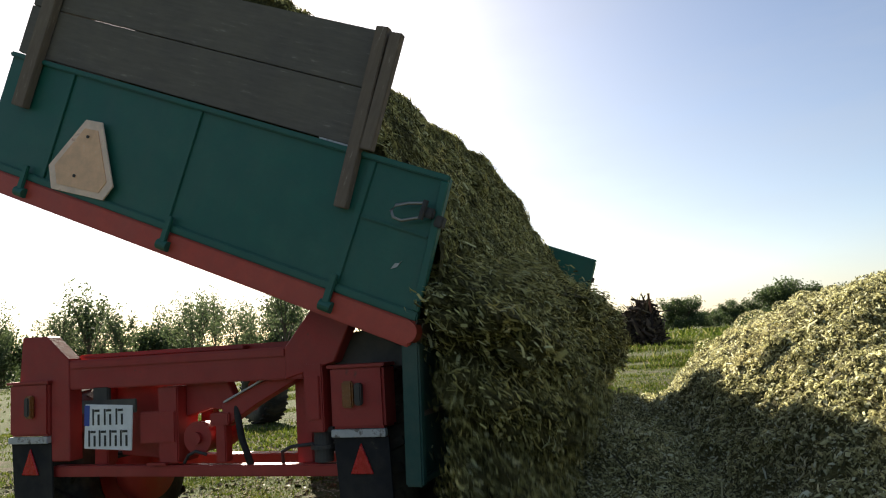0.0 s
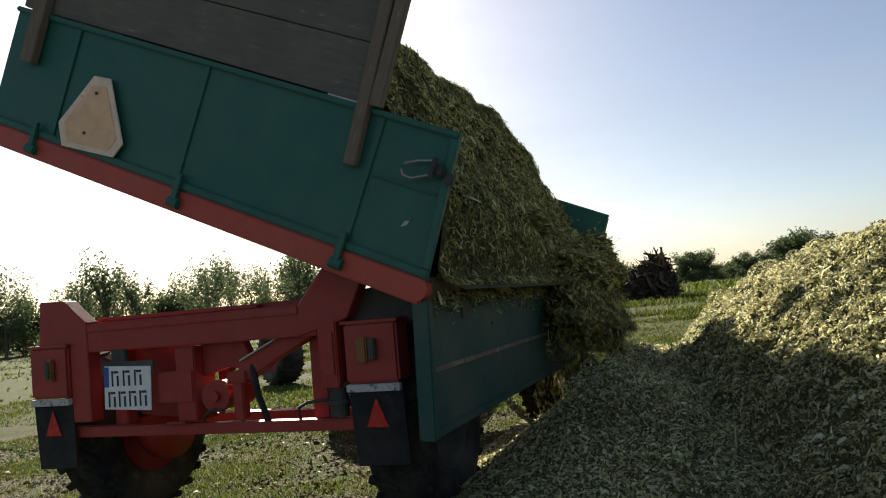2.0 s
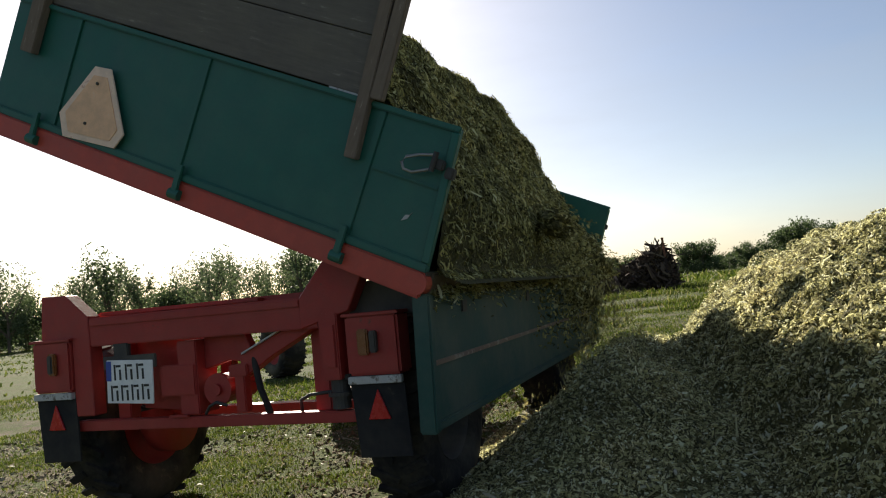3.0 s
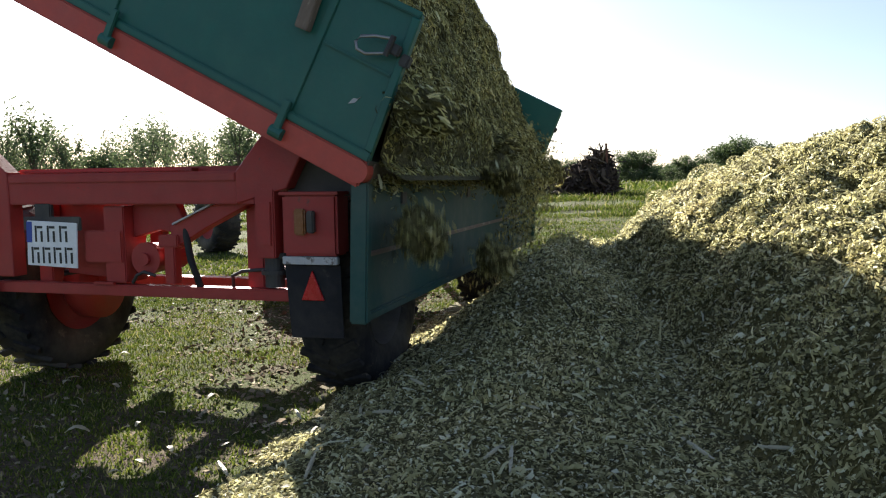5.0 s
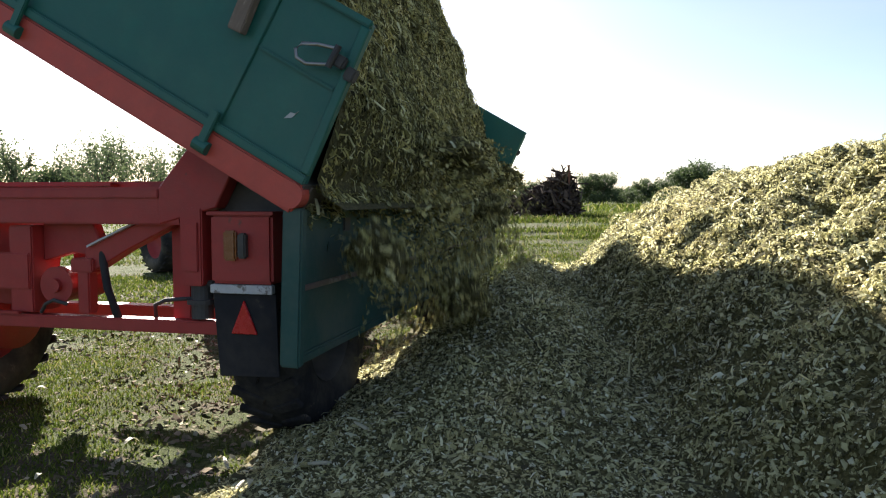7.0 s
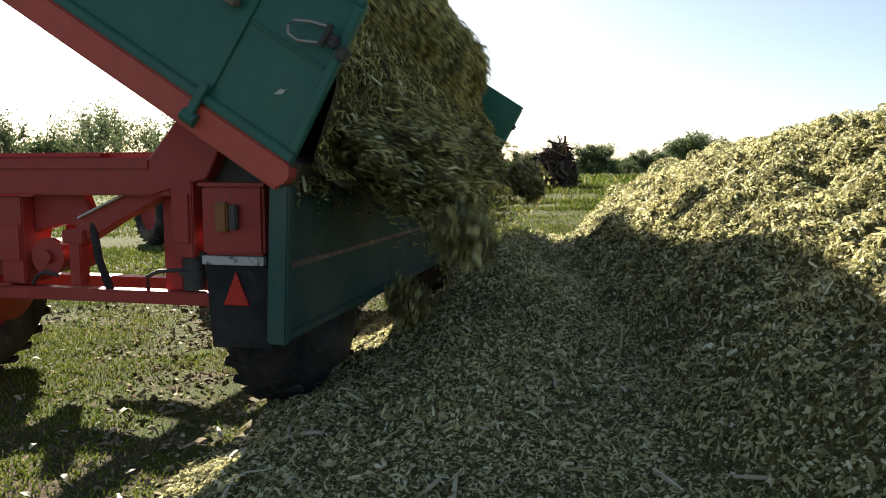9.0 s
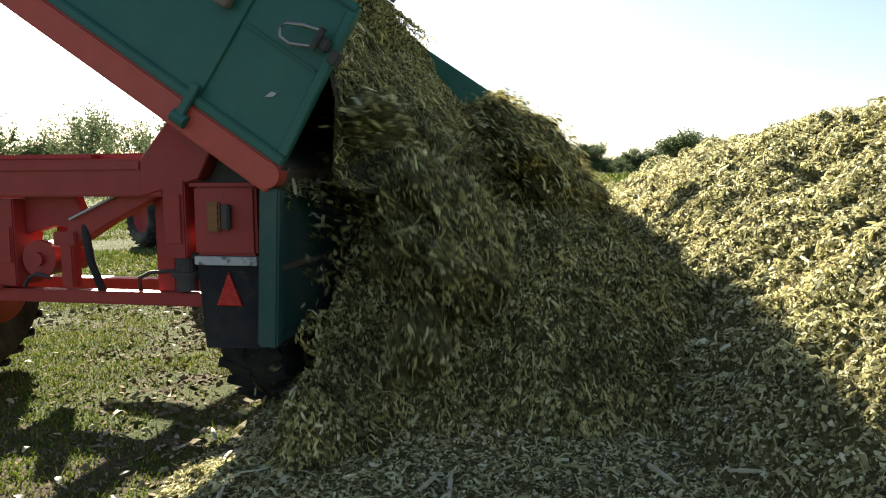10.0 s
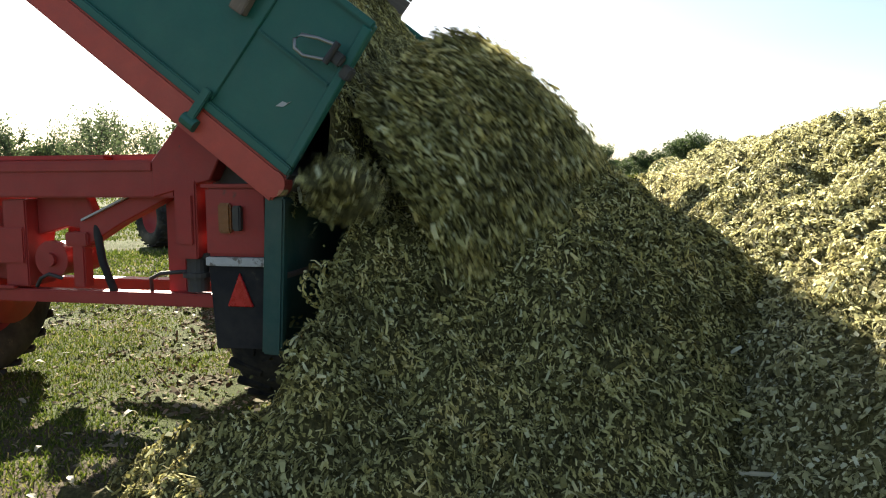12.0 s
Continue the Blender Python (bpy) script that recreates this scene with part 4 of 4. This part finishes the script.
# ---- grass, husks and litter ----
def make_grass():
    def field(n, x0, x1, y0, y1, h, w, thick, seed):
        x, y = RNG.uniform(x0, x1, n), RNG.uniform(y0, y1, n)
        patch = fbm(x * (0.35 if y0 > 3 else 1.0), y, 1.1, 4, seed)
        keep = (patch > RNG.normal(0.12 if y0 < 3 else -0.1, 0.22, n)) & (heaps(x, y) < 0.04)
        x, y = x[keep], y[keep]
        k = len(x)
        z = ground_height(x, y)
        a, hh = RNG.uniform(0, math.tau, k), h * RNG.lognormal(0, 0.4, k)
        lean = RNG.normal(0, 0.5, (k, 2)) * hh[:, None]
        c, s = np.cos(a) * w, np.sin(a) * w
        base = np.stack([x, y, z], 1)
        v = np.stack([base + np.stack([-c, -s, 0 * c], 1), base + np.stack([c, s, 0 * c], 1),
                      base + np.stack([lean[:, 0] * 0.4 + c * 0.7, lean[:, 1] * 0.4 + s * 0.7, hh * 0.6], 1), base + np.stack([lean[:, 0] * 0.4 - c * 0.7, lean[:, 1] * 0.4 - s * 0.7, hh * 0.6], 1),
                      base + np.stack([lean[:, 0], lean[:, 1], hh], 1)], 1).reshape(-1, 3)
        i = np.arange(k)[:, None] * 5
        faces = (i + [[0, 1, 2, 3]]).tolist() + (i + [[3, 2, 4]]).tolist()
        return mesh_from("grass", v, faces, GRASS)
    n = 26000
    x, y = RNG.uniform(-5, 1.3, n), RNG.uniform(-1.7, 6.0, n)
    keep = (fbm(x, y, 1.1, 4, 0.4) < RNG.normal(0.25, 0.25, n)) & (heaps(x, y) < 0.05)
    p = np.stack([x, y, ground_height(x, y)], 1)[keep]
    v, f = flakes(p, np.tile([0, 0, 1.0], (len(p), 1)), 0.026, 0.017, 0.5)
    tagged(new("soil_crumbs", mesh_from("soil_crumbs", v, f, DIRT)), "crumbs of dry soil and straw on the ground", "soil", kind="stuff")
    for args in ((60000, -10, -3.4, -1.5, 6.0, 0.022, 0.006, 1, 0.6), (170000, -3.5, 1.6, -1.8, 4.5, 0.014, 0.0036, 1, 0.4), (5000, -3.5, 1.2, -1.8, 4.5, 0.045, 0.004, 1, 0.9), (120000, -9, 3.0, 4.0, 13, 0.028, 0.008, 1, 0.8), (150000, -8, 6, 12.5, 24, 0.075, 0.013, 1, 2.0), (60000, -14, 10, 22, 60, 0.14, 0.05, 1, 2.4), (26000, -42, -6, 6, 40, 0.05, 0.03, 1, 1.1)):
        tagged(new("grass", field(*args)), "short trampled meadow grass", "grass", kind="stuff")


make_grass()


def make_litter():
    """Pale husks and bits of maize scattered on the grass and the chop."""
    meshes = []
    for k in range(5):
        rng = random.Random(k)
        bm = bmesh.new()
        n = 6
        rows = []
        bend = rng.uniform(0.1, 0.5)
        for i in range(n + 1):
            t = i / n
            w = 0.5 * math.sin(math.pi * min(0.97, 0.12 + 0.85 * t)) * rng.uniform(0.8, 1.15)
            z = bend * math.sin(t * 3.0)
            rows.append([bm.verts.new((t - 0.5, s * w * 0.42, z + abs(s) * 0.10 * rng.random())) for s in (-1, 0, 1)])
        for a, b in zip(rows, rows[1:]):
            for s in (0, 1):
                bm.faces.new((a[s], a[s + 1], b[s + 1], b[s]))
        mesh = bpy.data.meshes.new("husk")
        bm.to_mesh(mesh)
        bm.free()
        mesh.materials.append(HUSK)
        meshes.append(mesh)
    rng = random.Random(11)
    for k in range(120):
        near = k < 70
        x, y = (rng.uniform(-1.2, 1.6), rng.uniform(-1.6, 0.4)) if near else (rng.uniform(-3.2, 0.8), rng.uniform(0.6, 5.0))
        z = max(float(ground_height(np.array(x), np.array(y))), float(heaps(np.array(x), np.array(y))))
        s = rng.uniform(0.025, 0.07) * (1.5 if k % 11 == 0 else 1.0)
        ob = new("husk", meshes[k % 5])
        ob.matrix_basis = pose(x, y, z + 0.012, rng.uniform(-12, 12), rng.uniform(-12, 12), rng.uniform(0, 360)) @ Matrix.Diagonal((s, s, s * 0.6, 1))
        tagged(ob, "pale dry maize husk lying on the grass", "husk", "husks on the grass")
    for k in range(18):
        x, y = rng.uniform(0.9, 3.0), rng.uniform(-1.6, 0.3)
        z = float(heaps(np.array(x), np.array(y)))
        a, l = rng.uniform(0, 360), rng.uniform(0.06, 0.20)
        ob = new("stalk", bpy.data.meshes.get("stalk") or make_stalk())
        ob.matrix_basis = pose(x, y, z + 0.014, rng.uniform(-8, 8), rng.uniform(-10, 10), a) @ Matrix.Diagonal((l, 0.014, 0.012, 1))
        tagged(ob, "split piece of pale maize stalk on the chop", "stalk", "stalks on the heap")


def make_stalk():
    bm = box(-0.5, 0.5, -0.5, 0.5, -0.5, 0.5, 0.2)
    mesh = bpy.data.meshes.new("stalk")
    bm.to_mesh(mesh)
    bm.free()
    mesh.materials.append(HUSK)
    return mesh


make_litter()


# ---- motion ----
TILT_ROWS = [(0.0, 22.5), (1.5, 23.7), (2.5, 24.5), (3.5, 25.5), (5.5, 28.2), (7.0, 30.0), (9.0, 32.9), (9.5, 33.8), (10.5, 35.0), (11.5, 37.3), (12.0, 37.9)]


def tilt_at(t):
    return float(np.interp(t, [r[0] for r in TILT_ROWS], [r[1] for r in TILT_ROWS]))


def body_pose(t):
    return pose(TUB[0], 0, TUB[1], 0, tilt_at(t), 0)


# how the mass goes: u along the body's floor, then over the lip and down the heap
def slide_pose(t, u, y, z, spin_deg):
    return body_pose(t) @ pose(u, y, z, 0, spin_deg, 0)


def motions():
    walk(BODY, [(t, body_pose(t)) for t, _ in TILT_ROWS])
    rows = []
    for t, a in TILT_ROWS:
        hinge = body_pose(t) @ Vector((0.575, 0, -0.06))
        rows.append((t, pose(hinge.x, 0, hinge.z, 0, 1.0 + 0.10 * (a - 19), 0)))
    walk(SIDE, rows)
    # the load in the body: along the floor, above it, and its turn as the face flattens
    slip = [(0.0, 0.03, 0.0, 0), (2.5, 0.0, 0.0, 0), (8.8, 0.0, 0.0, 0), (9.15, 0.08, -0.04, -5), (9.4, 0.18, -0.15, -16), (9.8, 0.20, -0.16, -19), (10.5, 0.21, -0.17, -20), (11.3, 0.21, -0.14, -17), (12.0, 0.18, -0.22, -21)]
    walk(LOAD, [(t, body_pose(t) @ pose(u, 0, v, 0, turn, 0)) for t, u, v, turn in slip])
    walk(FRESH, [(0.0, pose(0, 0, -1.75)), (9.15, pose(0, 0, -1.40)), (9.5, pose(0.0, 0, -0.95)), (9.8, pose(0, 0, -0.38)), (10.05, pose(0, 0, -0.10)), (10.5, pose(0, 0, 0.0)), (11.4, pose(0, 0, 0.01)), (12.0, pose(0.04, -0.16, 0.07))])

    rng = random.Random(3)
    masses = [chop_ball("silage_mass", 0.30, 0.55, 0.14, 7500, k * 3.7, rough=0.55) for k in range(3)]
    lumps_ = [chop_ball("silage_clump", 0.12, 0.16, 0.085, 620, 20 + k * 2.3, 0.028, 0.008, 0.5) for k in range(4)]
    veils = [spray("silage_spray", 520, 0.22, 0.5, 0.46) for k in range(4)]

    # the two great slides: thick curved sheets that roll out over the lip
    rows = [(t, body_pose(t) @ pose(-0.78, 0.1, 0.02, 0, -55, 0)) for t, _ in TILT_ROWS if t < 9.0]
    walk(SLIDE, rows + [(8.8, body_pose(8.8) @ pose(-0.78, 0.1, 0.02, 0, -55, 0)), (9.1, pose(0.70, 0, 1.30, 0, -14, 0)), (9.3, pose(0.94, 0, 1.06, 0, 16, 0)), (9.5, pose(1.07, 0, 0.91, 0, 44, 0)),
                       (9.7, pose(1.17, 0, 0.66, 0, 68, 0)), (9.9, pose(1.22, 0, 0.34, 0, 82, 0)), (10.2, pose(1.25, 0, 0.02, 0, 88, 0)), (12.0, pose(1.25, 0, 0.0, 0, 88, 0))])
    rows = [(t, body_pose(t) @ pose(-1.0, 0.1, -0.42, 0, -45, 0)) for t, _ in TILT_ROWS if t < 11.0]
    walk(SLIDE_TWO, rows + [(11.0, body_pose(11.0) @ pose(-0.95, 0.1, -0.40, 0, -44, 0)), (11.4, pose(0.82, 0.0, 0.84, 0, -12, 0)), (11.6, pose(0.99, 0, 0.75, 0, 6, 0)), (11.8, pose(1.12, 0, 0.72, 0, 20, 0)), (12.0, pose(1.23, 0, 0.62, 0, 38, 0))])

    def fall(name, mesh, label, group, t0, y, u, lift, land, speed=1.0):
        """One mass: it rides on the load, slides to the lip, drops, and comes to rest on the heap."""
        ob = tagged(new(name, mesh), label, "silage", group, "stuff" if name == "silage_spray" else "")
        lx, ly, lz = land
        u, hold = u - (0.35 if name != "silage_mass" else 0.1), 0.12 + 0.5 * lift
        if name == "silage_spray":
            hold = 0.42
        near = 0.55 * (1 - (y - 0.5) / 3.6)
        lip = body_pose(t0) @ Vector((0.64, y - near * 0.6, 0.10 + lift))
        ly -= near
        lz = min(lz, lip.z - 0.12)
        drop = lip.z - lz
        td = math.sqrt(2 * drop / 9.8) / speed * (1.6 if name == "silage_mass" else 1.0)
        turn = rng.uniform(-25, 40)
        sink = 0.45 if name != "silage_mass" else 0.85 if t0 < 8 else 0.40
        fling = rng.uniform(0.1, 0.4) if 8.5 < t0 < 10.2 else rng.uniform(0.02, 0.15) if t0 > 8.5 and name == "silage_mass" else 0.06
        yaw = rng.uniform(-8, 8)
        ride = 0.55 / speed
        rest = pose(lx, ly, lz, 0, turn + 45, yaw)
        rows_, ts = [], t0 - ride
        start = slide_pose(max(ts, 0), u, y, hold, 0)
        if ts > 0.02:
            rows_ += [(0.0, slide_pose(0.0, u, y, hold, 0)), (ts, start)]
        else:
            rows_ += [(-1.0, start)] if ts <= -1 else []
        mid = Vector(((lip.x + lx) / 2 + fling, (lip.y + ly) / 2, lip.z - drop * 0.35))
        keys = [(ts, start), (t0, Matrix.Translation(lip) @ pose(0, 0, 0, 0, 20 + turn * 0.2, yaw)), (t0 + td * 0.6, Matrix.Translation(mid) @ pose(0, 0, 0, 0, 35 + turn * 0.6, yaw)), (t0 + td, rest), (t0 + td + 0.5, pose(lx + 0.05, ly, lz - sink, 0, turn + 48, yaw))]
        # cut the path to the clip
        out = list(rows_)
        for (ta, ma), (tb, mb) in zip(keys, keys[1:]):
            if tb <= 0:
                continue
            if ta < 0:
                out.append((0.0, ma.lerp(mb, -ta / (tb - ta))))
            elif not out or ta > out[-1][0] + 0.02:
                if ta <= 12.0:
                    out.append((ta, ma))
            if ta < 12.0 < tb:
                out.append((12.0, ma.lerp(mb, (12.0 - ta) / (tb - ta))))
        te, me = keys[-1]
        if te <= 12.0:
            out += ([(te, me)] if te < 11.9 else []) + [(12.0, me)]
        if not out:
            out = [(0.0, keys[-1][1]), (12.0, keys[-1][1])]
        if out[0][0] > 0:
            out.insert(0, (0.0, out[0][1]))
        clean = [r for k, r in enumerate(out) if k == 0 or r[0] > out[k - 1][0] + 0.015]
        if len(clean) < 2:
            clean.append((12.0, clean[-1][1]))
        walk(ob, clean)
        return ob

    def ground_at(x, y, t):
        h = float(heaps(np.array(x), np.array(y)))
        if t > 9.3:
            rise = float(np.interp(t, [9.15, 9.5, 9.8, 10.05, 10.5, 12.0], [-1.40, -0.95, -0.38, -0.10, 0.0, 0.05]))
            h = max(h, float(fresh_heap(np.array(x), np.array(y))) + rise)
        return h

    # the heavy slides at the start and at the end: (from, to, count, near end, far end)
    for ta, tb, n, y0, y1 in ((-1.0, 0.72, 78, 0.62, 3.75), (0.95, 2.2, 5, 2.7, 3.5), (8.8, 9.9, 8, 0.9, 3.4), (11.3, 12.3, 5, 1.7, 3.3)):
        for k in range(n):
            t0 = ta + (tb - ta) * (k + rng.random()) / n
            y = y0 + (y1 - y0) * ((k * 0.618) % 1.0)
            x = 1.66 - 0.11 * max(0.0, y - 1.0) * (t0 < 9) + rng.uniform(-0.12, 0.14) + (0.80 * rng.random() if t0 > 9.4 else 0)
            fall("silage_mass", masses[k % 3], "thick mass of chopped maize sliding off", "sliding masses of maize", t0, y, -0.45, 0.18 * rng.random(), (x, y + rng.uniform(-0.3, 0.05), ground_at(x, y, t0 + 0.4) - 0.04))
    for ta, tb, n, y0, y1 in ((-0.35, 0.9, 34, 0.2, 4.0), (0.9, 3.7, 26, 1.8, 4.0), (3.7, 7.2, 40, 0.2, 4.0), (7.2, 9.0, 22, 0.2, 4.0), (9.0, 12.2, 70, 0.2, 3.9)):
        for k in range(n):
            t0 = ta + (tb - ta) * (k + rng.random()) / n
            y = rng.uniform(y0, y1)
            x = 1.6 - 0.10 * max(0.0, y - 1.0) * (t0 < 9) + rng.uniform(-0.2, 0.25)
            fall("silage_clump", lumps_[k % 4], "small clump of chopped maize falling", "falling clumps of maize", t0, y, -0.3 * rng.random(), 0.25 * rng.random(), (x, y, ground_at(x, y, t0 + 0.4) - 0.03))
    for ta, tb, n, y0, y1 in ((-0.35, 1.0, 26, 0.7, 3.8), (1.0, 3.7, 64, 2.3, 3.9), (3.7, 6.7, 64, 2.5, 3.9), (6.6, 7.6, 34, 0.8, 3.8), (7.6, 9.0, 30, 1.8, 3.8), (9.05, 9.75, 30, 0.7, 1.4), (9.0, 12.2, 44, 0.7, 3.7)):
        for k in range(n):
            t0 = ta + (tb - ta) * (k + rng.random()) / n
            y = rng.uniform(y0, y1)
            x = 1.5 - 0.08 * max(0.0, y - 1.0) * (t0 < 9) + rng.uniform(-0.2, 0.25)
            fall("silage_spray", veils[k % 4], "veil of single maize chips in the air", "chips in the air", t0, y, -0.2 * rng.random(), -0.12, (x, y, ground_at(x, y, t0 + 0.4) - 0.25))


motions()
